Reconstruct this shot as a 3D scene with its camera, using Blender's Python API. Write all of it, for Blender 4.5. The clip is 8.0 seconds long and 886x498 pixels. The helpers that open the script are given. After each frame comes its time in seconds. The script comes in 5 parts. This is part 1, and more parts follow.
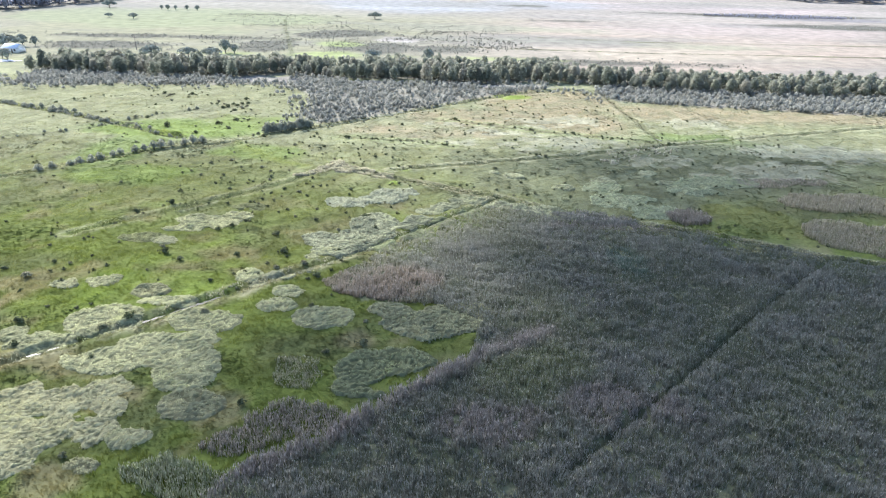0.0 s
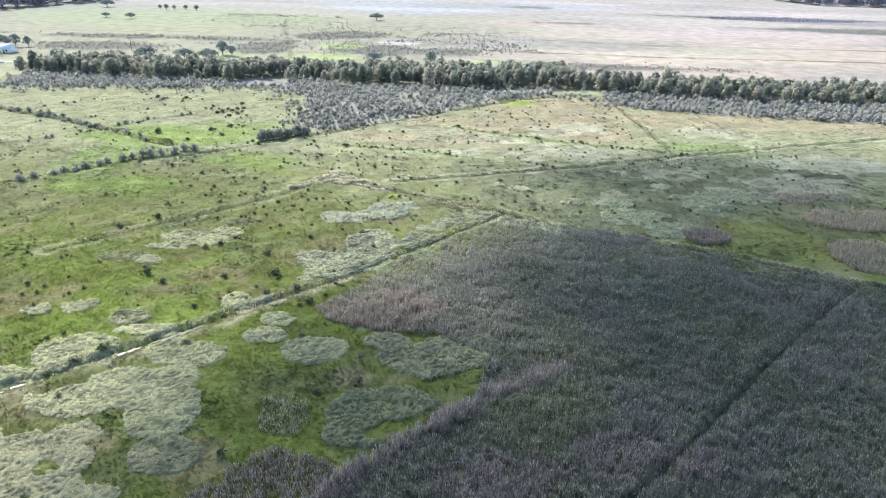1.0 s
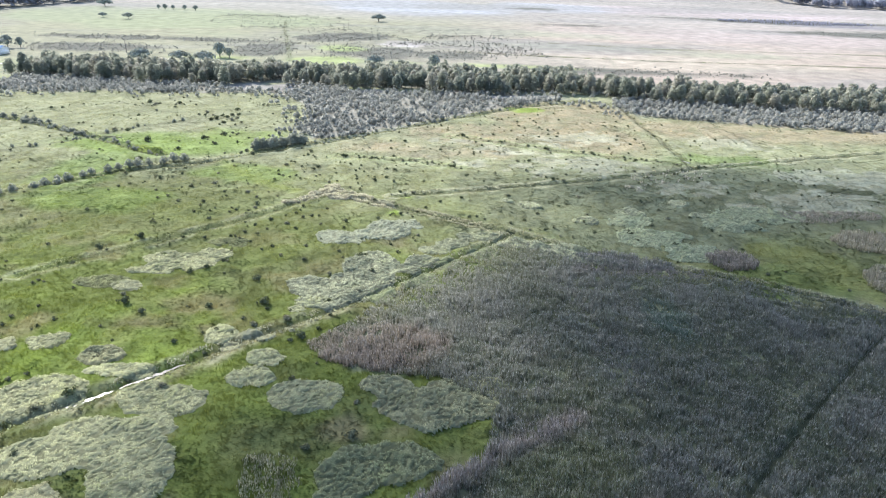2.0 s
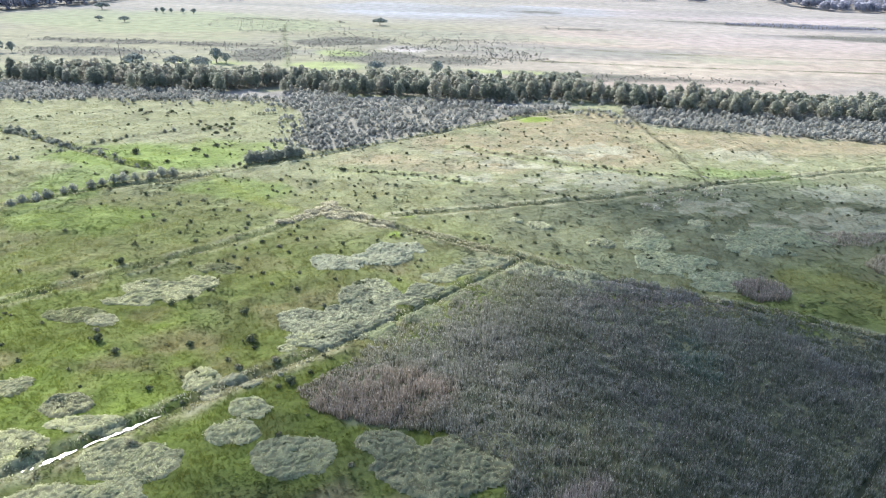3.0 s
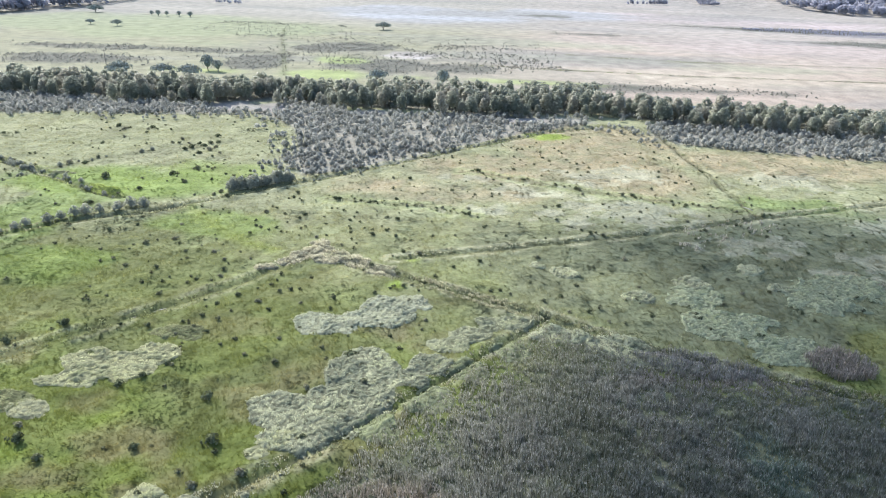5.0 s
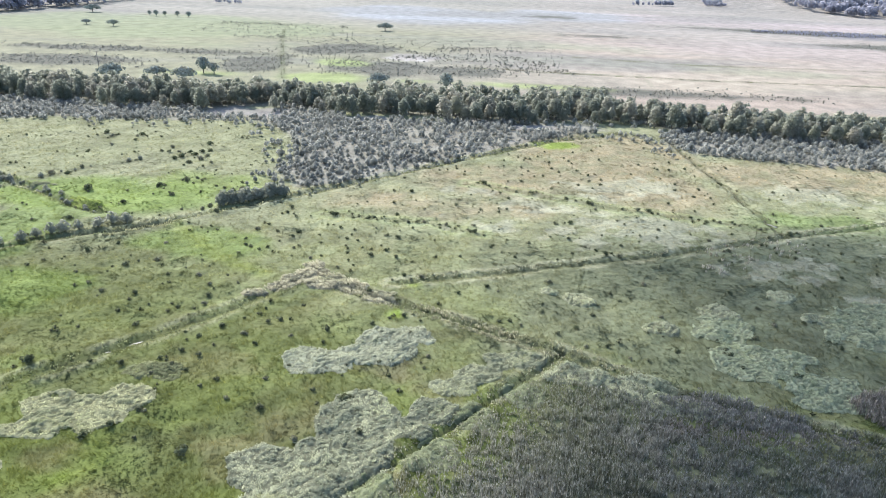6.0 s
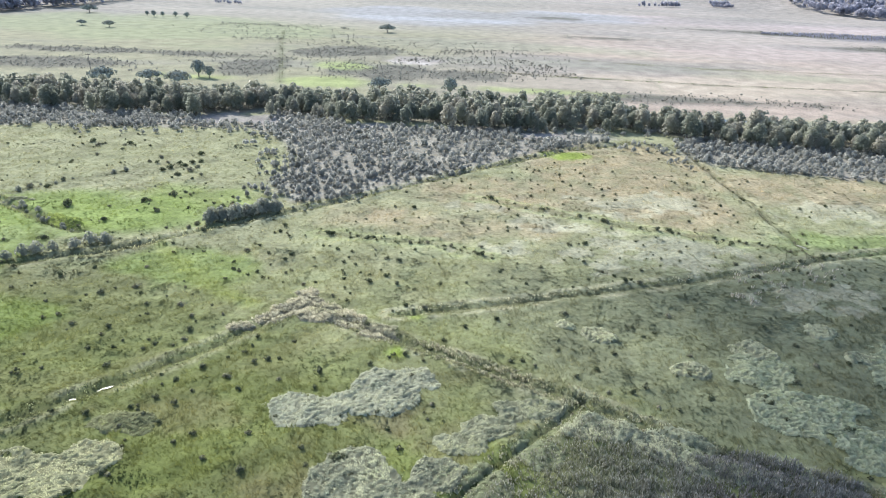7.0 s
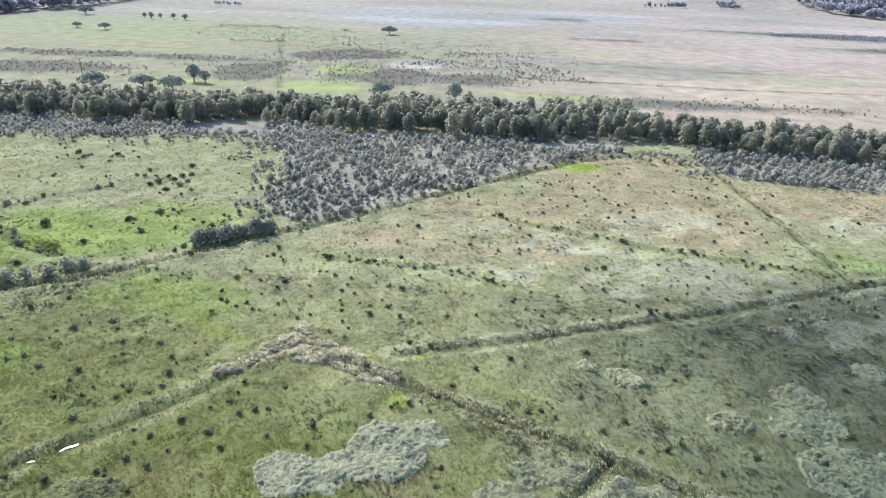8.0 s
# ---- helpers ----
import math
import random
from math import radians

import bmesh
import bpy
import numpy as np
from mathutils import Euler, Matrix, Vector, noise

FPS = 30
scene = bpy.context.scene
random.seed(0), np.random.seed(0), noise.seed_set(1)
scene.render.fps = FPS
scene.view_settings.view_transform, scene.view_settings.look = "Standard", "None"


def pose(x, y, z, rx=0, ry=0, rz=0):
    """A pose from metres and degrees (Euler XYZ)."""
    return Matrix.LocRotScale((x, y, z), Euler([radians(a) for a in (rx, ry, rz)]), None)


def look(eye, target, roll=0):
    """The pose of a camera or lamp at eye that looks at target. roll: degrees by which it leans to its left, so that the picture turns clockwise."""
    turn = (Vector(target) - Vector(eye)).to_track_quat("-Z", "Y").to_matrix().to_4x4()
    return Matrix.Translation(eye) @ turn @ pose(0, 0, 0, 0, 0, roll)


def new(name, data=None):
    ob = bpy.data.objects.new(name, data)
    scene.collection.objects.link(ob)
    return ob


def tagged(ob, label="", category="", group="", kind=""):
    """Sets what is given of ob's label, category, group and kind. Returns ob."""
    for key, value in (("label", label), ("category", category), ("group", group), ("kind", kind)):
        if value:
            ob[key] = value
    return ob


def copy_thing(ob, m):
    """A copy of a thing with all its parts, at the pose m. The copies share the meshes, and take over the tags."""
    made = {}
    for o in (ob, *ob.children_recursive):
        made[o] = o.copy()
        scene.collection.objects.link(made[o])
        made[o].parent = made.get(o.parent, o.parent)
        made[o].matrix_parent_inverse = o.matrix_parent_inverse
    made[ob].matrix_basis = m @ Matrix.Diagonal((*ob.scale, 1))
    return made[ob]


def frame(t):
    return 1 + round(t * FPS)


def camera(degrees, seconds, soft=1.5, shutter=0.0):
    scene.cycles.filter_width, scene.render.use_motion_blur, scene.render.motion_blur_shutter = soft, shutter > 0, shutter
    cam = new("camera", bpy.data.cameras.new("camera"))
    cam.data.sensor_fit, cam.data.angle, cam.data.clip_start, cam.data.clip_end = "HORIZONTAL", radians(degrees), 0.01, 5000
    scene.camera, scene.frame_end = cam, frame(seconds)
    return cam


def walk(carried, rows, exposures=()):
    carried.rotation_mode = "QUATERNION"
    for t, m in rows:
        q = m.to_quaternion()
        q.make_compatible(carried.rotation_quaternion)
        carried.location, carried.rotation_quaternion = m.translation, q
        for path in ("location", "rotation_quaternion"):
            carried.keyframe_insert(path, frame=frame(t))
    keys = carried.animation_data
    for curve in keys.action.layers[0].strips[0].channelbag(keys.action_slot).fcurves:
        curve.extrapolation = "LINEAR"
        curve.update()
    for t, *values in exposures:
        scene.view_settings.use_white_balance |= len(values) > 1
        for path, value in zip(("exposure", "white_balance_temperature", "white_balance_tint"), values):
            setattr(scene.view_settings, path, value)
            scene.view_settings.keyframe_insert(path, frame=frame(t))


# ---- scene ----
cam = camera(69.5, 8.0, soft=0.9)
PATH = [
    (0, (1.017, 0.681, 59.135), (0.968, 2.485, 58.274), 1.2),
    (0.5, (0.756, 5.361, 59.159), (0.706, 7.166, 58.298), 1.4),
    (1, (0.348, 10.74, 59.139), (0.296, 12.545, 58.278), 1.5),
    (1.5, (-0.176, 16.518, 59.141), (-0.23, 18.322, 58.279), 1.7),
    (3, (-1.954, 34.071, 59.053), (-2.015, 35.878, 58.198), 1.8),
    (3.5, (-2.476, 40.055, 59.009), (-2.542, 41.863, 58.155), 1.9),
    (4, (-3.159, 46.08, 58.898), (-3.227, 47.888, 58.046), 1.9),
    (4.5, (-3.689, 52.147, 58.739), (-3.759, 53.956, 57.888), 1.9),
    (6, (-5.275, 69.225, 58.296), (-5.352, 71.033, 57.445), 2.1),
    (6.5, (-5.873, 75.261, 58.139), (-5.953, 77.069, 57.287), 2.2),
    (7, (-6.583, 81.228, 58.061), (-6.666, 83.036, 57.21), 2.2),
    (7.5, (-7.32, 87.266, 58.014), (-7.407, 89.073, 57.163), 2.2),
    (8, (-8.219, 93.175, 57.938), (-8.309, 94.983, 57.087), 2.1),
]
walk(cam, [(t, look(eye, target, roll)) for t, eye, target, roll in PATH], exposures=[(0.0, 1.40, 6130, 13), (1.5, 1.36, 6130, 13), (4.0, 1.26, 6130, 13), (6.5, 1.13, 6130, 13), (8.0, 1.0, 6130, 13)])

# ---- light: sun ahead and to one side, open sky ----
SUN_UP, SUN_LEFT = 39.0, 40.0
SUN = Vector((-math.sin(radians(SUN_LEFT)) * math.cos(radians(SUN_UP)), math.cos(radians(SUN_LEFT)) * math.cos(radians(SUN_UP)), math.sin(radians(SUN_UP))))
world = bpy.data.worlds.new("sky")
scene.world = world
world.use_nodes = True
wn = world.node_tree
sky = wn.nodes.new("ShaderNodeTexSky")
sky.sky_type, sky.sun_disc = "NISHITA", False
sky.sun_elevation, sky.sun_rotation = radians(SUN_UP), radians(-SUN_LEFT)
sky.air_density, sky.dust_density = 1.0, 1.6
wn.nodes["Background"].inputs["Strength"].default_value = 0.15
wn.links.new(sky.outputs[0], wn.nodes["Background"].inputs["Color"])
lamp = bpy.data.lights.new("sun", "SUN")
lamp.energy, lamp.angle, lamp.color = 3.1, radians(0.53), (1.0, 0.95, 0.87)
sun = new("sun", lamp)
sun.matrix_world = look(SUN * 900, (0, 0, 0))

# ---- arithmetic: noise, shapes of the plan ----
rng = np.random.default_rng(7)


def lattice(ix, iy, seed):
    n = (ix.astype(np.int64) * 374761393 + iy.astype(np.int64) * 668265263 + seed * 974711) & 0xFFFFFFFF
    n = ((n ^ (n >> 13)) * 1274126177) & 0xFFFFFFFF
    return ((n ^ (n >> 16)) & 0xFFFF) / 65535.0


def value_noise(x, y, size, seed=0):
    u, v = np.asarray(x) / size, np.asarray(y) / size
    iu, iv = np.floor(u), np.floor(v)
    fu, fv = u - iu, v - iv
    fu, fv = fu * fu * (3 - 2 * fu), fv * fv * (3 - 2 * fv)
    a, b = lattice(iu, iv, seed), lattice(iu + 1, iv, seed)
    c, d = lattice(iu, iv + 1, seed), lattice(iu + 1, iv + 1, seed)
    return (a + (b - a) * fu) * (1 - fv) + (c + (d - c) * fu) * fv


def fbm(x, y, size, seed=0):
    """Three octaves of noise, 0 to 1."""
    return (value_noise(x, y, size, seed) * 4 + value_noise(x, y, size / 2.1, seed + 11) * 2 + value_noise(x, y, size / 4.3, seed + 23)) / 7


def smooth(a, b, v):
    w = np.clip((v - a) / (b - a), 0, 1)
    return w * w * (3 - 2 * w)


def blobs(x, y, rows, wobble=1.0, size=3.0, seed=5):
    """Metres inside (+) or outside (-) of a union of ellipses (x, y, half width, half depth) with an uneven rim."""
    best = np.full(np.shape(x), -1e3)
    for cx, cy, rx, ry in rows:
        r = np.hypot((x - cx) / rx, (y - cy) / ry)
        best = np.maximum(best, (1 - r) * min(rx, ry) * 1.15)
    return best + wobble * (fbm(x, y, size, seed) - 0.5) * 2


def along(x, y, pts):
    """Distance from a broken line."""
    best = np.full(np.shape(x), 1e6)
    for (ax, ay), (bx, by) in zip(pts, pts[1:]):
        dx, dy = bx - ax, by - ay
        t = np.clip(((x - ax) * dx + (y - ay) * dy) / (dx * dx + dy * dy), 0, 1)
        best = np.minimum(best, np.hypot(x - ax - t * dx, y - ay - t * dy))
    return best


def inside(x, y, pts):
    """Metres inside (+) or outside (-) of a closed outline."""
    odd = np.zeros(np.shape(x), bool)
    for (ax, ay), (bx, by) in zip(pts, pts[1:] + pts[:1]):
        if ay != by:
            odd ^= ((ay > y) != (by > y)) & (x < (bx - ax) * (y - ay) / (by - ay) + ax)
    return np.where(odd, 1, -1) * along(x, y, pts + pts[:1])


def mix(a, b, w):
    w = np.asarray(w)[..., None]
    return np.asarray(a) * (1 - w) + np.asarray(b) * w


# ---- plan ----
MAIN_DITCH = [(11.0, 156.0), (-6.0, 137.2), (-22.5, 119.8), (-38.7, 105.2), (-52.7, 91.8), (-61.4, 84.7), (-75.0, 72.5)]
LEFT_DITCH = [(-28.0, 176.5), (-34.1, 177.6), (-40.7, 170.6), (-48.5, 161.1), (-55.4, 153.7), (-62.6, 147.1), (-85.0, 126.0)]
CROSS_DITCH = [(-19.0, 176.5), (-1.3, 182.0), (17.3, 188.9), (40.3, 197.4), (69.0, 209.5), (118.0, 228.2), (190.0, 254.0)]
REED_DITCH = [(-27.6, 173.5), (-18.2, 168.9), (-9.7, 165.3), (11.0, 155.6), (28.5, 146.0), (60.2, 135.6), (79.5, 125.3), (120.0, 116.0)]
BED_DITCH = [(79.5, 125.0), (62.2, 108.6), (48.7, 95.0), (34.7, 80.1), (22.5, 68.1), (16.0, 61.5)]
HEDGE_DITCH = [(-135.0, 149.0), (-111.8, 172.2), (-91.5, 189.5), (-82.1, 193.2), (-76.5, 197.6), (-70.9, 202.5), (-49.0, 221.0), (-34.5, 233.2), (-7.5, 258.5), (22.0, 284.0), (50.0, 300.0)]
FIELD_DITCH = [(-200.0, 252.0), (-153.5, 234.2), (-137.0, 226.3), (-122.5, 219.4), (-112.2, 213.6), (-102.6, 208.1), (-91.0, 203.0)]
FIELD_TRACK = [(-160.0, 186.0), (-134.0, 206.1), (-127.8, 211.8), (-122.8, 218.8), (-118.0, 225.5), (-112.8, 232.7), (-97.0, 246.0)]
FAR_DITCH = [(62.5, 290.0), (64.0, 266.1), (66.4, 244.0), (67.5, 224.5), (68.6, 210.0)]
MIDDLE_RUN = [(-40.5, 209.5), (-31.3, 208.3), (-21.6, 207.5), (-14.5, 207.5), (-9.0, 204.2), (-2.7, 202.2)]
DRY_RUN = [(-6.7, 236.4), (0.3, 234.8), (8.3, 231.5), (14.8, 229.0), (22.3, 227.0), (27.0, 224.4), (33.0, 222.3), (42.2, 220.2), (66.0, 214.0)]
PALE_BANK = [(-52.0, 89.5), (-40.0, 100.5), (-33.5, 109.0), (-27.0, 114.0), (-20.0, 121.0)]
PLAIN_PATHS = [[(82.0, 427.0), (82.5, 410.0), (81.0, 391.0)], [(202.6, 427.0), (188.0, 407.0), (144.0, 402.0)]]
GREEN_WAY = [(-71.0, 198.5), (-65.7, 193.5), (-61.4, 189.0), (-52.0, 181.0), (-45.0, 177.5)]
PLAIN_DITCH = [(-7.0, 425.6), (46.8, 421.3), (108.2, 417.6), (222.0, 420.9), (340.0, 424.0)]
PLAIN_TRACK = [(53.9, 481.3), (122.3, 470.0), (252.2, 474.6), (400.0, 482.0)]
PLAIN_LANE = [(-97.0, 372.0), (-111.6, 422.7), (-133.0, 495.2), (-150.0, 560.0)]
REED_BED = [(-25.1, 108.4), (-15.0, 120.0), (-1.0, 137.5), (11.0, 151.5), (28.0, 143.0), (52.0, 137.5), (78.0, 125.5), (125.0, 116.0), (110.0, 40.0),
            (-34.0, 40.0), (-29.0, 52.0), (-23.9, 61.4), (-16.8, 64.9), (-8.2, 74.8), (4.0, 85.5), (5.0, 95.0), (-3.0, 101.2), (-16.4, 101.3)]
REED_EDGE = [(-34.0, 46.0), (-27.0, 57.0), (-17.0, 64.5), (-8.2, 74.3), (5.9, 86.0), (16.0, 93.0)]
SCRUB = [(-61.0, 240.0), (-51.0, 224.5), (-37.0, 231.8), (-6.9, 260.0), (24.0, 288.0), (44.0, 303.0), (40.0, 311.0), (-20.0, 306.0), (-55.0, 306.0), (-78.0, 318.0), (-96.0, 300.0), (-73.0, 283.9), (-60.0, 263.0)]
SCRUB_EAST = [(60.5, 296.0), (63.0, 278.0), (80.0, 272.5), (122.0, 266.5), (165.0, 261.0), (215.0, 268.0), (220.0, 300.0), (125.0, 302.0), (70.0, 308.0)]
SCRUB_WEST = [(-200.0, 280.0), (-184.0, 279.0), (-167.0, 280.5), (-155.0, 285.5), (-137.0, 286.0), (-121.0, 287.0), (-107.0, 290.0), (-93.0, 292.0), (-97.0, 309.0), (-118.0, 307.0), (-150.0, 307.0), (-170.0, 311.0), (-205.0, 309.0)]
TREE_FRONT = [(-207.0, 314.0), (-168.0, 316.0), (-150.0, 312.0), (-100.0, 313.0), (-90.0, 319.0), (-56.1, 315.0), (-20.5, 314.0), (11.9, 313.0), (42.7, 321.0), (60.0, 322.0), (76.7, 306.0), (104.9, 306.5), (140.0, 304.0), (200.0, 303.0), (262.0, 305.0)]
DRY = [(34.2, 272.0, 30.0, 24.0), (4.0, 240.0, 26.0, 14.0), (-8.0, 218.0, 22.0, 6.0), (-25.0, 224.0, 10.0, 6.0), (45.0, 240.0, 18.0, 20.0), (96.0, 256.0, 40.0, 15.0), (150.0, 258.0, 50.0, 12.0)]
PALE = [(25.9, 212.7, 6.6, 5.0), (40.9, 208.6, 11.0, 7.0), (10.7, 209.8, 2.6, 2.6), (41.8, 239.7, 9.0, 7.3), (24.3, 200.3, 3.1, 2.3), (16.7, 206.6, 6.0, 2.5),
        (95.0, 185.0, 16.0, 9.0), (120.0, 205.0, 26.0, 10.0), (84.0, 180.0, 10.0, 5.0), (62.0, 192.0, 9.0, 3.0), (88.0, 240.0, 14.0, 6.0), (12.0, 220.0, 8.0, 3.5), (0.0, 207.0, 8.0, 2.5), (30.0, 236.0, 9.0, 4.0), (14.0, 230.0, 10.0, 1.5)]
HEATH = [(-122.0, 410.0, 18.0, 20.0), (-77.0, 421.0, 10.0, 24.0), (-50.0, 411.0, 20.0, 18.0), (-16.0, 411.0, 24.0, 13.0), (-100.0, 466.0, 18.0, 14.0), (345.0, 598.0, 75.0, 18.0), (308.0, 697.0, 85.0, 9.0), (85.0, 597.0, 26.0, 5.0), (-83.2, 481.2, 22.0, 21.0), (-216.6, 402.6, 40.0, 8.0), (-190.0, 441.0, 60.0, 6.0),
         (-215.0, 392.0, 30.0, 7.0), (95.0, 377.0, 38.0, 6.0), (279.8, 690.0, 60.0, 20.0), (68.4, 747.6, 25.0, 12.0)]
LUSH = [(-96.0, 214.0, 30.0, 12.0), (20.5, 277.5, 6.0, 5.0), (-67.7, 385.3, 17.0, 17.0), (-105.0, 190.0, 10.0, 18.0), (-56.0, 102.0, 16.0, 8.0), (-60.0, 190.0, 16.0, 7.0), (0.0, 345.0, 40.0, 6.0), (80.0, 219.0, 16.0, 7.0), (98.0, 209.0, 12.0, 4.0), (-50.0, 125.0, 4.0, 3.0), (-58.0, 115.5, 7.0, 2.6), (-47.0, 109.0, 5.0, 2.4), (-90.0, 166.0, 16.0, 8.0)]
CLEARING = [(67.0, 152.0, 6.5, 6.0), (75.0, 147.0, 8.0, 8.0), (79.0, 138.0, 5.0, 8.0), (48.0, 141.0, 3.5, 1.6)]
BARE = [(-97.0, 304.0, 9.0, 10.0), (-395.0, 622.0, 16.0, 7.0), (-83.0, 306.0, 10.0, 6.0), (-45.0, 304.0, 9.0, 3.0), (-5.0, 307.0, 10.0, 3.0), (-40.7, 456.7, 17.0, 9.0), (12.0, 301.0, 9.0, 3.0)]
BROWN_REED = [(-13.0, 108.5, 13.0, 8.0), (-23.0, 79.5, 3.6, 4.2)]
PURPLE_REED = [(-20.7, 68.5, 6.0, 3.5), (6.9, 68.6, 7.0, 4.6), (-14.0, 68.0, 6.0, 3.0), (25.0, 75.0, 9.0, 5.0), (36.0, 139.0, 12.0, 3.0)]
DITCHES = [(MAIN_DITCH, 0.45, 0.7, 0.4), (LEFT_DITCH, 0.34, 0.5, 0.45), (CROSS_DITCH, 0.34, 0.55, 0.8), (REED_DITCH, 0.45, 0.45, 0.7), (BED_DITCH, 0.6, 0.6, 0.0), (HEDGE_DITCH, 0.55, 0.6, 0.4), (FIELD_DITCH, 1.0, 0.6, 0.2), (FAR_DITCH, 0.5, 0.5, 0.2)]


WATER_LEVEL = -0.35
WATERS = [((-54.5, 90.4), (-49.9, 94.7), 0.4), ((-49.4, 95.2), (-42.3, 101.8), 0.38), ((-66.0, 81.0), (-62.5, 83.9), 0.4), ((-38.2, 105.7), (-36.6, 107.2), 0.25), ((-58.0, 151.5), (-56.4, 152.9), 0.18), ((-60.6, 149.1), (-60.0, 149.6), 0.12)]


def by_water(x, y):
    """Metres outside of the open water."""
    return np.min([along(x, y, [a, b]) - half for a, b, half in WATERS], axis=0)


def ground_z(x, y):
    z = (fbm(x, y, 9.0, 3) - 0.5) * 0.35 + (fbm(x, y, 3.4, 4) - 0.5) * 0.55 * smooth(420, 250, y) + (value_noise(x + 0.5 * y, y - 0.3 * x, 1.9, 6) - 0.5) * 0.42 * smooth(330, 230, y)
    for pts, w, deep, pale in DITCHES:
        d = along(x, y, pts)
        z = z - deep * np.exp(-((d / w) ** 2)) + 0.22 * np.exp(-(((d - 2.2) / 0.9) ** 2))
    wet = smooth(1.3, 0.3, by_water(x, y))
    z = z * (1 - wet) + (WATER_LEVEL - 0.12) * wet
    z = z + 26 * smooth(0, 1, 1 - np.hypot((x - 520) / 260, (y - 1080) / 190)) + 14 * smooth(0, 1, 1 - np.hypot((x - 330) / 120, (y - 1090) / 110))
    return z + 9 * smooth(0, 1, 1 - np.hypot((x + 560) / 260, (y - 820) / 200))


def cover(x, y):
    """The colour of the low plant cover on the ground, with some haze and shade put into it."""
    n = fbm(x, y, 14.0, 31)
    m = fbm(x, y, 3.6, 32)
    m = m + (0.5 - m) * smooth(300, 420, y)
    c = mix((0.098, 0.116, 0.040), (0.111, 0.142, 0.032), smooth(0.30, 0.62, n))
    c = mix(c, (0.20, 0.172, 0.095), (0.62 - 0.34 * smooth(118, 155, y)) * smooth(0.52, 0.72, fbm(x, y, 8.0, 33)))
    c = mix(c, (0.175, 0.150, 0.082), 0.6 * smooth(-2, 2, blobs(x, y, [(-46.5, 119.6, 5.5, 3.4), (-54.5, 112.5, 4.5, 2.0), (-18.0, 150.0, 6.0, 3.0), (-44.0, 147.5, 8.0, 3.6)], 4, 3, 72)))
    # haze put into the colour: the meadow pales with distance
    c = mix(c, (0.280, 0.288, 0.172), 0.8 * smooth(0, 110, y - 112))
    c = mix(c, (0.108, 0.128, 0.038), 0.45 * smooth(-6, 8, blobs(x, y, [(-40.0, 150.0, 22.0, 16.0), (-30.0, 122.0, 20.0, 12.0), (-58.0, 122.0, 16.0, 9.0), (-74.0, 166.0, 26.0, 22.0)], 9, 12, 34)))
    c = mix(c, mix((0.135, 0.190, 0.032), (0.172, 0.250, 0.068), smooth(120, 205, y)), 0.56 * smooth(-3, 3, blobs(x, y, LUSH, 5, 9, 35)))
    c = mix(c, (0.185, 0.250, 0.062), 0.6 * smooth(-4, 5, blobs(x, y, [(-100.0, 213.0, 30.0, 11.0), (-78.0, 226.0, 16.0, 9.0)], 6, 9, 65)))
    c = mix(c, (0.158, 0.174, 0.102), 0.8 * smooth(-6, 10, blobs(x, y, [(40.0, 176.0, 44.0, 26.0), (85.0, 190.0, 40.0, 24.0), (30.0, 158.0, 26.0, 14.0)], 10, 14, 50)))
    c = mix(c, (0.292, 0.250, 0.155), 0.8 * smooth(-6, 5, blobs(x, y, DRY, 6, 10, 36)) * (0.45 + 0.55 * smooth(0.25, 0.6, m)))
    c = mix(c, (0.36, 0.36, 0.25), 0.62 * smooth(-0.6, 0.8, blobs(x, y, PALE, 9.0, 3.6, 37)))
    c = mix(c, (0.165, 0.18, 0.06), 0.85 * smooth(-1.0, 2.0, blobs(x, y, CLEARING, 2.5, 5, 58)))
    reeds = inside(x, y, REED_BED)
    c = mix(c, (0.13, 0.14, 0.085), 0.9 * smooth(-0.5, 1.0 + 9 * smooth(112, 130, y), reeds))
    scrub = np.maximum(np.maximum(inside(x, y, SCRUB), inside(x, y, SCRUB_EAST)), inside(x, y, SCRUB_WEST))
    c = mix(c, (0.28, 0.27, 0.235), 0.8 * smooth(-2, 4, scrub + 6 * (m - 0.5)))
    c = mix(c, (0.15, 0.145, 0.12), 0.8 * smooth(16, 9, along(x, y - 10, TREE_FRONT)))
    plain = smooth(-6, 10, y - 338 - 10 * (n - 0.5) - 0.03 * np.abs(x))
    east = smooth(-70, 60, x - 0.12 * (y - 350) + 40 * (fbm(x, y, 60, 41) - 0.5))
    p = mix((0.262, 0.260, 0.166), (0.37, 0.312, 0.245), east)
    p = mix(p, (0.42, 0.385, 0.31), 0.25 * smooth(0.45, 0.7, fbm(x + 0.12 * y, y * 3.0, 140, 39)) * east)
    p = mix(p, (0.43, 0.385, 0.285), 0.6 * smooth(-15, 15, blobs(x, y, [(90.0, 410.0, 130.0, 24.0)], 14, 30, 61)))
    p = mix(p, (0.29, 0.31, 0.205), 0.6 * smooth(-10, 12, blobs(x, y, [(70.0, 466.0, 90.0, 16.0), (150.0, 452.0, 60.0, 9.0), (20.0, 530.0, 90.0, 24.0)], 12, 24, 62)))
    p = mix(p, (0.385, 0.335, 0.30), 0.6 * smooth(-20, 30, blobs(x, y, [(250.0, 560.0, 165.0, 62.0)], 25, 60, 63)))
    p = mix(p, (0.34, 0.325, 0.285), smooth(560, 700, y + 40 * fbm(x, y * 3, 80, 42)) * 0.7)
    p = mix(p, (0.45, 0.385, 0.355), 0.85 * smooth(-20, 30, blobs(x, y, [(240, 760, 190, 60)], 40, 80, 43)))
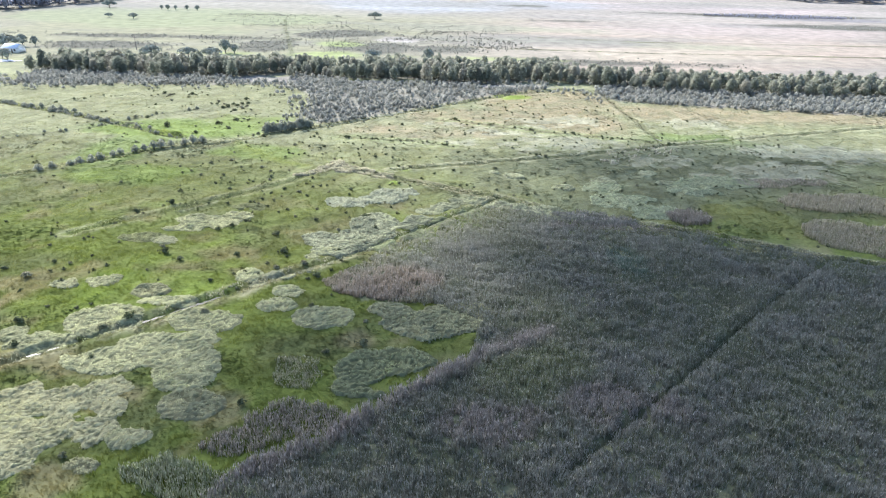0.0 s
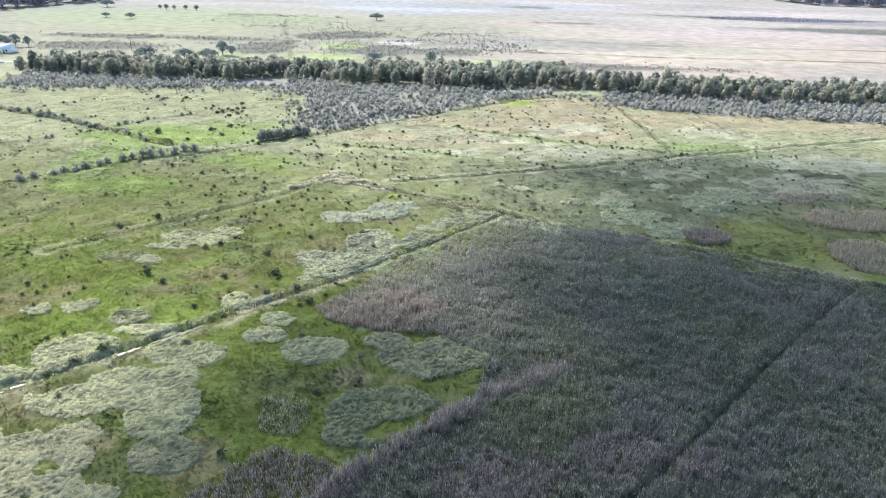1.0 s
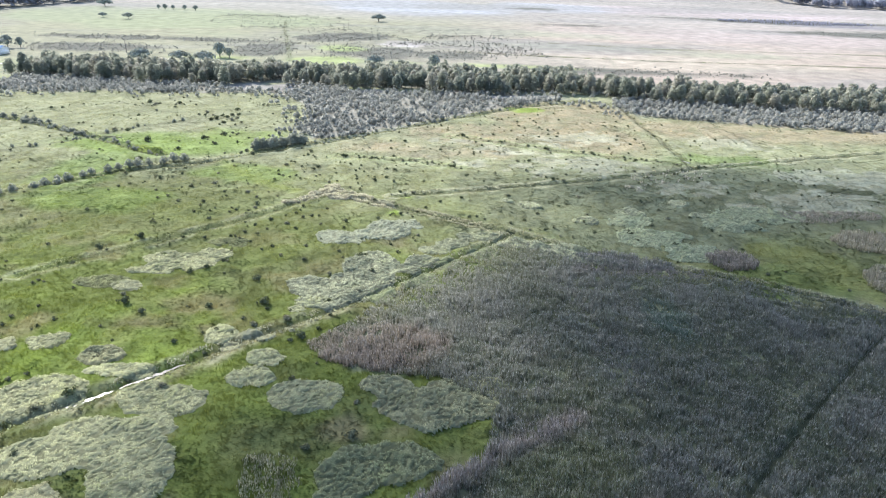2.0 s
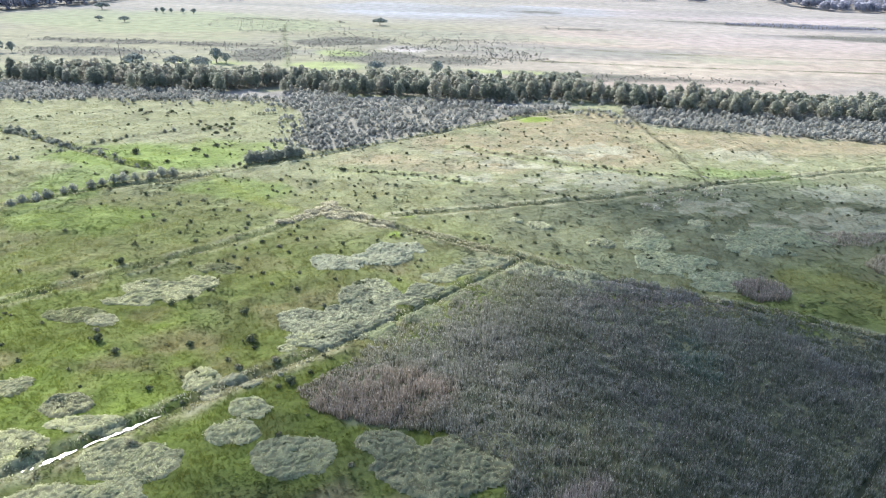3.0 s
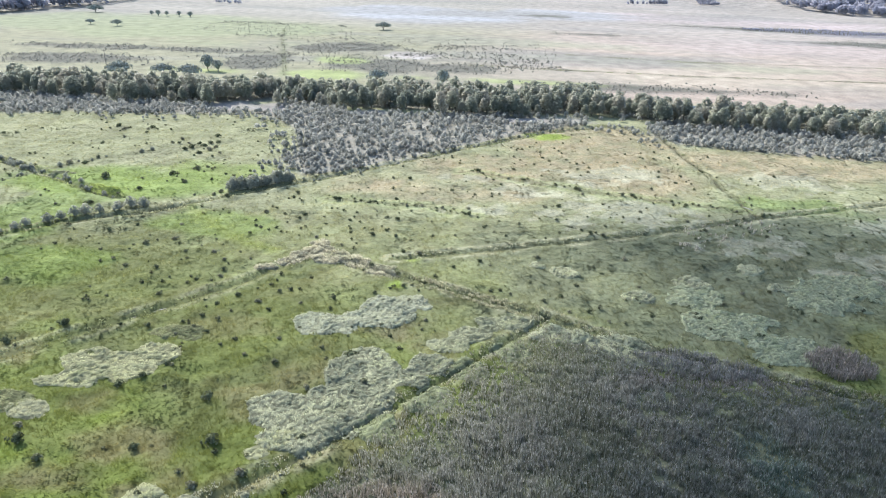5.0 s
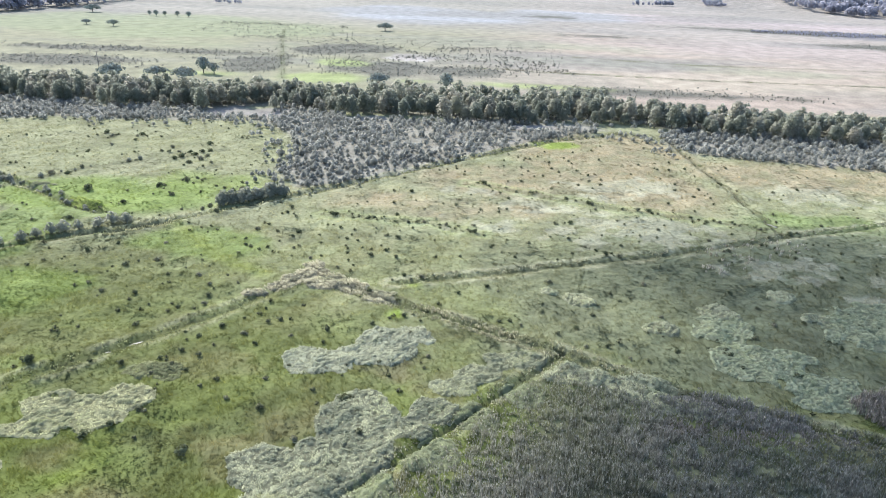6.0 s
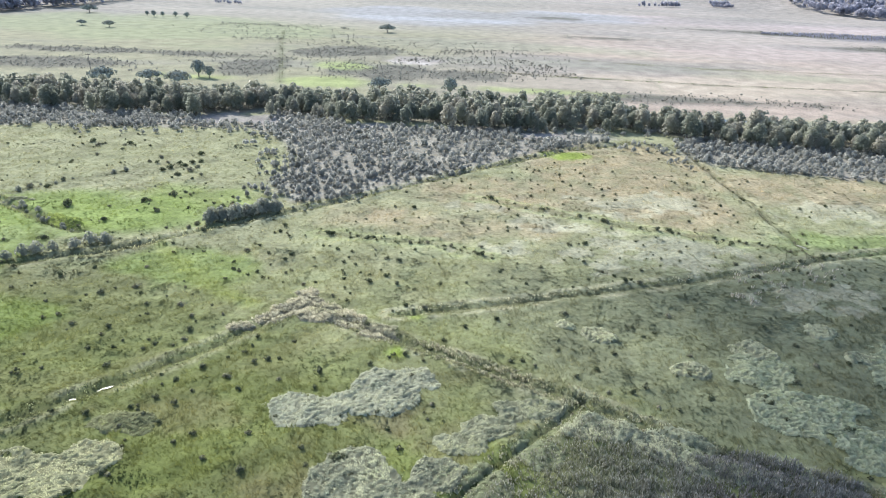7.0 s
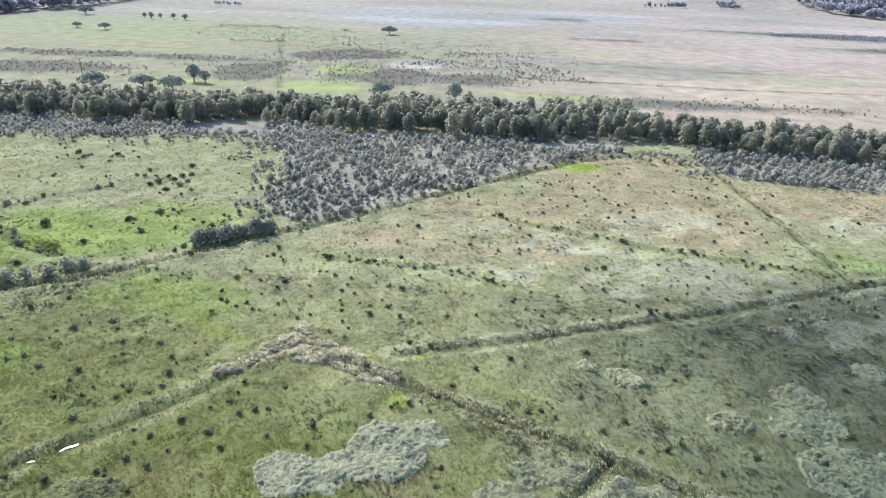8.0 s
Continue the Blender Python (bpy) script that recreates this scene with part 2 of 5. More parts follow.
    p = mix(p, (0.345, 0.365, 0.37), 0.8 * smooth(-20, 20, blobs(x, y, [(-50, 730, 110, 80), (70, 760, 80, 60)], 30, 50, 49)))
    p = mix(p, (0.235, 0.225, 0.185), 0.4 * smooth(0.46, 0.64, fbm(x, y * 2.6, 120, 44)))
    p = mix(p, (0.225, 0.225, 0.20), 0.45 * smooth(0.54, 0.68, fbm(x - 0.15 * y, y * 4.0, 170, 40)))
    p = mix(p, (0.25, 0.285, 0.16), 0.7 * smooth(-10, 20, blobs(x, y, [(-250, 560, 130, 80), (-170, 470, 60, 18)], 25, 50, 45)))
    p = mix(p, (0.50, 0.47, 0.42), 0.8 * smooth(-2, 3, blobs(x, y, [(-42.0, 448.0, 16.0, 6.0), (-52.0, 446.0, 8.0, 4.0)], 6, 8, 59)))
    # purplish shadow band on the far plain, painted as ground colour
    p = mix(p, (0.20, 0.195, 0.205), 0.7 * smooth(-6, 8, blobs(x, y, [(350.0, 664.0, 64.0, 15.0)], 8, 30, 64)))
    c = mix(c, p * 0.9, plain)
    c = mix(c, (0.115, 0.117, 0.092), 0.9 * smooth(-6, 2, blobs(x, y, HEATH, 9, 24, 46)) * (0.75 + 0.25 * smooth(0.35, 0.55, m)))
    c = mix(c, (0.27, 0.33, 0.12), 0.7 * smooth(-3, 5, blobs(x, y, [(-80.0, 380.0, 24.0, 12.0), (0.0, 345.0, 50.0, 6.0), (8.0, 381.0, 34.0, 6.0), (-80.0, 425.0, 16.0, 12.0), (-140.0, 378.0, 22.0, 6.0)], 6, 20, 57)))
    c = mix(c, (0.26, 0.245, 0.22), 0.8 * smooth(-1.5, 2, blobs(x, y, BARE, 5, 6, 47)))
    c = mix(c, (0.22, 0.30, 0.05), 0.85 * smooth(-1.0, 1.5, blobs(x, y, [(22.0, 279.0, 8.0, 4.5), (-15.6, 176.3, 1.6, 1.2), (-96.0, 207.0, 5.0, 1.5), (-17.0, 165.0, 1.5, 1.0)], 1.5, 2.5, 48)))
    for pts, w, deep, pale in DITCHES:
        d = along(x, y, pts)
        # dark trough: wet mud, plus the shade under the banks painted in
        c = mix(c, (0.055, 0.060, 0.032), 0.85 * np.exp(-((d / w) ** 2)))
        c = mix(c, (0.34, 0.34, 0.22), pale * np.exp(-(((d - 1.9) / 0.7) ** 2)) * smooth(0.35, 0.55, m))
    for pts in (PLAIN_DITCH, PLAIN_TRACK, FIELD_TRACK, PLAIN_LANE):
        c = mix(c, (0.13, 0.14, 0.08), 0.75 * np.exp(-((along(x, y, pts) / 1.6) ** 2)))
    c = mix(c, (0.30, 0.285, 0.165), 0.75 * np.exp(-((along(x, y, PALE_BANK) / 1.1) ** 2)) * smooth(0.3, 0.5, m))
    for pts in PLAIN_PATHS:
        c = mix(c, (0.22, 0.215, 0.15), 0.5 * np.exp(-((along(x, y, pts) / 1.2) ** 2)))
    c = mix(c, (0.21, 0.25, 0.075), 0.7 * np.exp(-((along(x, y, GREEN_WAY) / 2.0) ** 2)))
    for pts in (MIDDLE_RUN, DRY_RUN):
        d = along(x, y, pts) + 1.6 * (fbm(x, y, 4, 38) - 0.5)
        c = mix(c, (0.10, 0.11, 0.05), 0.7 * np.exp(-((d / 0.6) ** 2)) * smooth(0.3, 0.5, m))
        c = mix(c, (0.30, 0.34, 0.16), 0.6 * np.exp(-(((d - 2.0) / 0.8) ** 2)))
    return c * (0.76 + 0.36 * m)[..., None]


# ---- materials ----
def material(name):
    mat = bpy.data.materials.new(name)
    mat.use_nodes = True
    mat.node_tree.nodes.clear()
    return mat, mat.node_tree.nodes, mat.node_tree.links


def node(nodes, kind, **values):
    n = nodes.new(kind)
    for key, value in values.items():
        n.inputs[key].default_value = value
    return n


def ramp(nodes, *stops):
    r = nodes.new("ShaderNodeValToRGB")
    while len(r.color_ramp.elements) < len(stops):
        r.color_ramp.elements.new(0.5)
    for e, (at, col) in zip(r.color_ramp.elements, stops):
        e.position, e.color = at, (*col, 1)
    return r


def times(nodes, links, a, b):
    m = nodes.new("ShaderNodeMix")
    m.data_type, m.blend_type = "RGBA", "MULTIPLY"
    m.inputs["Factor"].default_value = 1
    links.new(a, m.inputs["A"])
    links.new(b, m.inputs["B"])
    return m.outputs["Result"]


def grey(v):
    return (v, v, v)


def leaf_material(name, stops=None, spread=(0.6, 1.45), glow=0.3, per_object=False):
    """Leaves and blades: matt with some light coming through, varied leaf by leaf. With no stops the colour is the mesh's own plant colour."""
    mat, nodes, links = material(name)
    geo = nodes.new("ShaderNodeNewGeometry")
    if stops:
        base = ramp(nodes, *stops)
        if per_object:
            info = nodes.new("ShaderNodeObjectInfo")
            links.new(info.outputs["Random"], base.inputs[0])
        else:
            tex = node(nodes, "ShaderNodeTexNoise", Scale=0.35, Detail=3.0)
            links.new(geo.outputs["Position"], tex.inputs["Vector"])
            links.new(tex.outputs["Fac"], base.inputs[0])
        colour = base.outputs[0]
    else:
        a = nodes.new("ShaderNodeAttribute")
        a.attribute_name = "plant"
        colour = a.outputs["Color"]
    vary = ramp(nodes, (0.0, grey(spread[0])), (1.0, grey(spread[1])))
    links.new(geo.outputs["Random Per Island"], vary.inputs[0])
    colour = times(nodes, links, colour, vary.outputs[0])
    diffuse, through_leaf, both = nodes.new("ShaderNodeBsdfDiffuse"), nodes.new("ShaderNodeBsdfTranslucent"), nodes.new("ShaderNodeMixShader")
    both.inputs[0].default_value = glow
    links.new(colour, diffuse.inputs["Color"])
    links.new(colour, through_leaf.inputs["Color"])
    links.new(diffuse.outputs[0], both.inputs[1])
    links.new(through_leaf.outputs[0], both.inputs[2])
    links.new(both.outputs[0], nodes.new("ShaderNodeOutputMaterial").inputs[0])
    return mat


def surface_material(name, stops, scale, rough=0.9, relief=0.3, fine=8.0, metal=0.0, attribute=False, shine=0.5):
    """Solid surfaces: two sizes of noise in the colour, and relief."""
    mat, nodes, links = material(name)
    geo = nodes.new("ShaderNodeNewGeometry")
    big, small = node(nodes, "ShaderNodeTexNoise", Scale=scale, Detail=5.0), node(nodes, "ShaderNodeTexNoise", Scale=scale * fine, Detail=4.0, Roughness=0.7)
    for t in (big, small):
        links.new(geo.outputs["Position"], t.inputs["Vector"])
    base = ramp(nodes, *stops)
    links.new(big.outputs["Fac"], base.inputs[0])
    colour = base.outputs[0]
    if attribute:
        a = nodes.new("ShaderNodeAttribute")
        a.attribute_name = "plant"
        colour = times(nodes, links, a.outputs["Color"], colour)
    grain = ramp(nodes, (0.3, grey(0.7)), (0.7, grey(1.27)))
    links.new(small.outputs["Fac"], grain.inputs[0])
    colour = times(nodes, links, colour, grain.outputs[0])
    bsdf = node(nodes, "ShaderNodeBsdfPrincipled", Roughness=rough, Metallic=metal)
    bsdf.inputs["Specular IOR Level"].default_value = shine
    links.new(colour, bsdf.inputs["Base Color"])
    bump = node(nodes, "ShaderNodeBump", Strength=relief, Distance=0.3)
    links.new(small.outputs["Fac"], bump.inputs["Height"])
    links.new(bump.outputs[0], bsdf.inputs["Normal"])
    links.new(bsdf.outputs[0], nodes.new("ShaderNodeOutputMaterial").inputs[0])
    return mat


GROUND = surface_material("ground_cover", [(0.3, grey(0.8)), (0.7, grey(1.2))], 0.12, 1.0, 0.35, 9.0, attribute=True, shine=0.12)
BLADE = leaf_material("blade", spread=(0.8, 1.22), glow=0.45)
REED = leaf_material("reed_blade", spread=(0.74, 1.26), glow=0.4)
MAT_BLADE = leaf_material("rush_blade", spread=(0.72, 1.2), glow=0.4)
# belt leaves carry some haze in their colour: paler, greyer than the foliage
LEAF = leaf_material("tree_leaf", [(0.0, (0.255, 0.283, 0.230)), (0.5, (0.345, 0.365, 0.285)), (1.0, (0.43, 0.42, 0.345))], spread=(0.85, 1.15), glow=0.7, per_object=True)
LEAF_MASS = leaf_material("belt_leaf", [(0.35, (0.255, 0.283, 0.230)), (0.5, (0.345, 0.365, 0.285)), (0.65, (0.43, 0.42, 0.345))], spread=(0.85, 1.15), glow=0.7)
GREY_LEAF = leaf_material("sapling_leaf", [(0.0, (0.31, 0.32, 0.28)), (0.5, (0.38, 0.39, 0.345)), (1.0, (0.46, 0.465, 0.41))], spread=(0.85, 1.15), glow=0.65, per_object=True)
GREY_LEAF_MASS = leaf_material("scrub_leaf", [(0.35, (0.31, 0.32, 0.28)), (0.5, (0.38, 0.39, 0.345)), (0.65, (0.46, 0.465, 0.41))], spread=(0.85, 1.15), glow=0.65)
DARK_LEAF = leaf_material("bush_leaf", [(0.0, (0.101, 0.121, 0.065)), (0.6, (0.142, 0.158, 0.092)), (1.0, (0.270, 0.262, 0.179))], glow=0.3, per_object=True)
# lighter and greyer than real needles: haze over the plain in the colour
PINE_LEAF = leaf_material("pine_leaf", [(0.0, (0.218, 0.254, 0.230)), (1.0, (0.304, 0.325, 0.270))], glow=0.3, per_object=True)
TUSSOCK = leaf_material("tussock_leaf", [(0.35, (0.08, 0.095, 0.05)), (0.65, (0.17, 0.17, 0.105))], glow=0.25)
HEDGE_LEAF = leaf_material("hedge_leaf", [(0.0, (0.28, 0.30, 0.24)), (0.5, (0.34, 0.36, 0.29)), (1.0, (0.41, 0.42, 0.34))], spread=(0.78, 1.22), glow=0.6, per_object=True)
# far woods: distance haze is put into the leaf colour, pale and bluish
HAZY_LEAF = leaf_material("hazy_wood_leaf", [(0.35, (0.30, 0.315, 0.365)), (0.65, (0.39, 0.395, 0.45))], spread=(0.85, 1.15), glow=0.6)
HEATH_LEAF = leaf_material("heath_leaf", [(0.35, (0.21, 0.213, 0.175)), (0.65, (0.30, 0.295, 0.25))], glow=0.3)
BARK = surface_material("bark", [(0.3, (0.10, 0.085, 0.07)), (0.7, (0.24, 0.21, 0.18))], 1.5, 0.95, 0.6)
DEAD_WOOD = surface_material("dead_wood", [(0.3, (0.45, 0.42, 0.37)), (0.7, (0.62, 0.59, 0.54))], 2.0, 0.9, 0.3)
TIMBER = surface_material("weathered_timber", [(0.3, (0.16, 0.14, 0.12)), (0.7, (0.26, 0.23, 0.20))], 2.0, 0.9, 0.3)
WALL_PAINT = surface_material("wall_paint", [(0.3, (0.72, 0.72, 0.70)), (0.7, (0.82, 0.82, 0.80))], 0.4, 0.7, 0.05)
ROOF_STEEL = surface_material("roof_steel", [(0.3, (0.50, 0.56, 0.66)), (0.7, (0.62, 0.68, 0.76))], 0.3, 0.45, 0.05, metal=0.2)
GRAVEL = surface_material("gravel", [(0.3, (0.62, 0.60, 0.56)), (0.7, (0.80, 0.78, 0.74))], 0.6, 0.95, 0.4)
GLASS_DARK = surface_material("window_glass", [(0.3, (0.03, 0.035, 0.04)), (0.7, (0.05, 0.055, 0.06))], 0.5, 0.08, 0.0)


def water_material():
    mat, nodes, links = material("water")
    bsdf = node(nodes, "ShaderNodeBsdfPrincipled", Roughness=0.22)
    bsdf.inputs["Base Color"].default_value = (0.03, 0.035, 0.03, 1)
    tex = node(nodes, "ShaderNodeTexNoise", Scale=2.5, Detail=2.0)
    geo = nodes.new("ShaderNodeNewGeometry")
    bump = node(nodes, "ShaderNodeBump", Strength=0.12, Distance=0.05)
    links.new(geo.outputs["Position"], tex.inputs["Vector"])
    links.new(tex.outputs["Fac"], bump.inputs["Height"])
    links.new(bump.outputs[0], bsdf.inputs["Normal"])
    links.new(bsdf.outputs[0], nodes.new("ShaderNodeOutputMaterial").inputs[0])
    return mat


WATER = water_material()


# ---- mesh helpers ----
def mesh(name, verts, tris, mat, plant=None, normals=None):
    """A mesh of triangles or quads; normals let leaves and blades be lit as one canopy."""
    me = bpy.data.meshes.new(name)
    verts, tris = np.asarray(verts, np.float32), np.asarray(tris, np.int32)
    if normals is not None:
        face = np.cross(verts[tris[:, 1]] - verts[tris[:, 0]], verts[tris[:, 2]] - verts[tris[:, 0]])
        wrong = (face * np.asarray(normals)[tris].sum(1)).sum(1) < 0
        tris[wrong] = tris[wrong][:, ::-1]
    me.vertices.add(len(verts))
    me.vertices.foreach_set("co", verts.ravel())
    me.loops.add(tris.size)
    me.loops.foreach_set("vertex_index", tris.ravel())
    me.polygons.add(len(tris))
    me.polygons.foreach_set("loop_start", np.arange(0, tris.size, tris.shape[1], dtype=np.int32))
    if plant is not None:
        a = me.attributes.new("plant", "FLOAT_COLOR", "POINT")
        a.data.foreach_set("color", np.concatenate([plant, np.ones((len(plant), 1))], 1).astype(np.float32).ravel())
    me.materials.append(mat)
    me.update(calc_edges=True)
    if normals is not None:
        n = np.asarray(normals, np.float32)
        n = n / np.maximum(np.linalg.norm(n, axis=1), 1e-6)[:, None]
        me.attributes.new("custom_normal", "FLOAT_VECTOR", "POINT").data.foreach_set("vector", n.ravel())
    return me


def part(name, me, parent, label=""):
    ob = new(name, me)
    ob.parent = parent
    return tagged(ob, label)


def join(pieces):
    """Joins (verts, tris, more columns ...) pieces into one."""
    vs, fs, n = [], [], 0
    for piece in pieces:
        vs.append(piece[0])
        fs.append(np.asarray(piece[1]) + n)
        n += len(piece[0])
    return (np.concatenate(vs), np.concatenate(fs)) + tuple(np.concatenate([p[k] for p in pieces]) for k in range(2, len(pieces[0])))


def tube(points, radii, sides=6):
    """A tapered limb along points."""
    rings = []
    for (px, py, pz), r in zip(points, radii):
        a = np.arange(sides) * 2 * np.pi / sides
        rings.append(np.stack([px + r * np.cos(a), py + r * np.sin(a), np.full(sides, pz)], 1))
    v = np.concatenate(rings + [np.array([points[-1]])])
    f = []
    for k in range(len(points) - 1):
        for j in range(sides):
            a, b = k * sides + j, k * sides + (j + 1) % sides
            f += [(a, b, b + sides), (a, b + sides, a + sides)]
    top = (len(points) - 1) * sides
    f += [(top + j, top + (j + 1) % sides, len(v) - 1) for j in range(sides)]
    return v, np.array(f)


def strands(x, y, z, az, tilt, length, width, bent=True):
    """Blades of grass or reed: a bent blade has three triangles, a plain one has one."""
    dx, dy = np.cos(az), np.sin(az)
    base = np.stack([x, y, z], 1)
    side = np.stack([-dy, dx, np.zeros_like(dx)], 1) * (width / 2)[:, None]
    n = len(x)
    if not bent:
        tip = base + np.stack([dx * np.sin(tilt), dy * np.sin(tilt), np.cos(tilt)], 1) * length[:, None]
        return np.stack([base - side, base + side, tip], 1).reshape(-1, 3), np.arange(3 * n).reshape(-1, 3), 3
    t1, t2 = tilt * 0.55, np.minimum(tilt * 1.5, 2.0)
    mid = base + np.stack([dx * np.sin(t1), dy * np.sin(t1), np.cos(t1)], 1) * (length * 0.55)[:, None]
    tip = mid + np.stack([dx * np.sin(t2), dy * np.sin(t2), np.cos(t2)], 1) * (length * 0.45)[:, None]
    v = np.stack([base - side * 0.7, base + side * 0.7, mid - side, mid + side, tip], 1).reshape(-1, 3)
    k = np.arange(n)[:, None] * 5
    f = np.concatenate([k + np.array([[0, 1, 3]]), k + np.array([[0, 3, 2]]), k + np.array([[2, 3, 4]])], 1).reshape(-1, 3)
    return v, f, 5


def tufts(x, y, z, colour, blades, length, width, tilt=(0.1, 0.6), az=None, swing=math.pi, bent=True, spot=0.15, ruffle=0.34, up=None):
    """Tufts of blades at (x, y, z), lit along up; returns verts, tris, plant colours and normals."""
    n = len(x) * blades
    rep = lambda v: np.repeat(v, blades, axis=0)
    a = rng.uniform(-swing, swing, n) + (0 if az is None else rep(az))
    li = rep(np.broadcast_to(length, x.shape)) * rng.uniform(0.65, 1.2, n)
    v, f, k = strands(rep(x) + rng.normal(0, spot, n), rep(y) + rng.normal(0, spot, n), rep(z), a, rng.uniform(*tilt, n), li, np.full(n, width) * rng.uniform(0.7, 1.3, n), bent)
    lit = (np.array((0, 0, 1.0)) if up is None else rep(up)) + 0.28 * np.stack([np.cos(a), np.sin(a), 0 * a], 1) + rng.normal(0, ruffle, (n, 3))
    return v, f, np.repeat(rep(colour), k, axis=0), np.repeat(lit, k, axis=0)


def slope(height, x, y, reach=0.35):
    """The normals of a surface given by its height."""
    dx, dy = (height(x + reach, y) - height(x - reach, y)) / (2 * reach), (height(x, y + reach) - height(x, y - reach)) / (2 * reach)
    return np.stack([-dx, -dy, np.ones_like(dx)], 1)


def scatter(x0, x1, y0, y1, per_m2):
    n = int((x1 - x0) * (y1 - y0) * per_m2)
    return rng.uniform(x0, x1, n), rng.uniform(y0, y1, n)


def in_view(x, y, slack=4.0):
    """The wedge of ground that the flight passes over and looks at."""
    return (y > 50) & (x < 22 + 0.60 * y + slack) & (x > -(20 + 0.66 * y + slack))


def turf(x, y):
    """The top of the lodged grass: small tussocks on the ground's own relief."""
    bend = value_noise(x + 0.4 * y, y, 2.6, 12)
    return ground_z(x, y) + 0.2 * (1 - 2 * np.abs(value_noise(x + 0.8 * bend, y + 0.8 * bend, 0.95, 13) - 0.5)) + 0.34 * (value_noise(x - 0.5 * y, y + bend, 2.3, 14) - 0.5) - 0.12


# ---- ground: one sheet to the horizon ----
def axis(lo, hi, step, ends, grow=1.07, back=None):
    mid = list(np.arange(lo, hi + 1e-6, step))
    for sign, end, seed in ((1, ends[1], hi), (-1, ends[0], lo)):
        s, at, out = step, seed, []
        while sign * at < sign * end:
            s = min(s * (back if back and sign < 0 else grow), 400)
            at += sign * s
            out.append(at)
        mid = mid + out if sign > 0 else out[::-1] + mid
    return np.array(mid)


def build_ground():
    xs, ys = axis(-125, 115, 0.95, (-4700, 4700), 1.035), axis(48, 240, 0.9, (-3500, 4800), 1.022, 1.3)
    gx, gy = np.meshgrid(xs, ys)
    x, y = gx.ravel(), gy.ravel()
    k = (np.arange(len(ys) - 1)[:, None] * len(xs) + np.arange(len(xs) - 1)).ravel()
    quads = np.stack([k, k + 1, k + len(xs) + 1, k + len(xs)], 1)
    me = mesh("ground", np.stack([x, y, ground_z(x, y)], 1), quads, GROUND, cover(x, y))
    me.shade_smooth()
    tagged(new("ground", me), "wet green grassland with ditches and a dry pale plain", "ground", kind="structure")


build_ground()


# ---- water in the ditches ----
def water_strip(a, b, half):
    """A strip of standing water with uneven banks from a to b."""
    a, b = np.array(a), np.array(b)
    level = WATER_LEVEL + 0.06
    n = max(6, int(np.hypot(*(b - a)) / 0.55))
    t = np.linspace(0, 1, n)
    c = a + (b - a) * t[:, None]
    d = (b - a) / np.hypot(*(b - a))
    side = np.array([-d[1], d[0]])
    w = half * np.sqrt(np.sin(np.pi * np.clip(t, 0.02, 0.98))) * rng.uniform(0.25, 1.1, n)
    c = c + rng.normal(0, 0.12, (n, 2))
    left, right = c + side * w[:, None], c - side * w[:, None]
    v = np.concatenate([np.c_[left, np.full(n, level)], np.c_[right, np.full(n, level)]])
    k = np.arange(n - 1)
    me = mesh("water", v, np.stack([k + n, k + n + 1, k + 1, k], 1), WATER)
    return tagged(new("water", me), "bright strip of standing water in a ditch", "water", kind="structure")


for spot in WATERS:
    water_strip(*spot)


def pond():
    a = np.linspace(0, 2 * np.pi, 36, endpoint=False)
    r = 1 + 0.15 * np.sin(3 * a) + 0.1 * np.sin(5 * a + 1)
    v = np.concatenate([[(0, 0, 0)], np.stack([8 * r * np.cos(a), 3 * r * np.sin(a), 0 * a], 1)])
    k = np.arange(36)
    me = mesh("pond", v, np.stack([0 * k, k + 1, (k + 1) % 36 + 1], 1), WATER)
    ob = tagged(new("pond", me), "small blue pond behind the tree line", "water", kind="structure")
    ob.location = (91, 337, 0.4)


pond()


# ---- pale rush patches ----
PATCHES = []


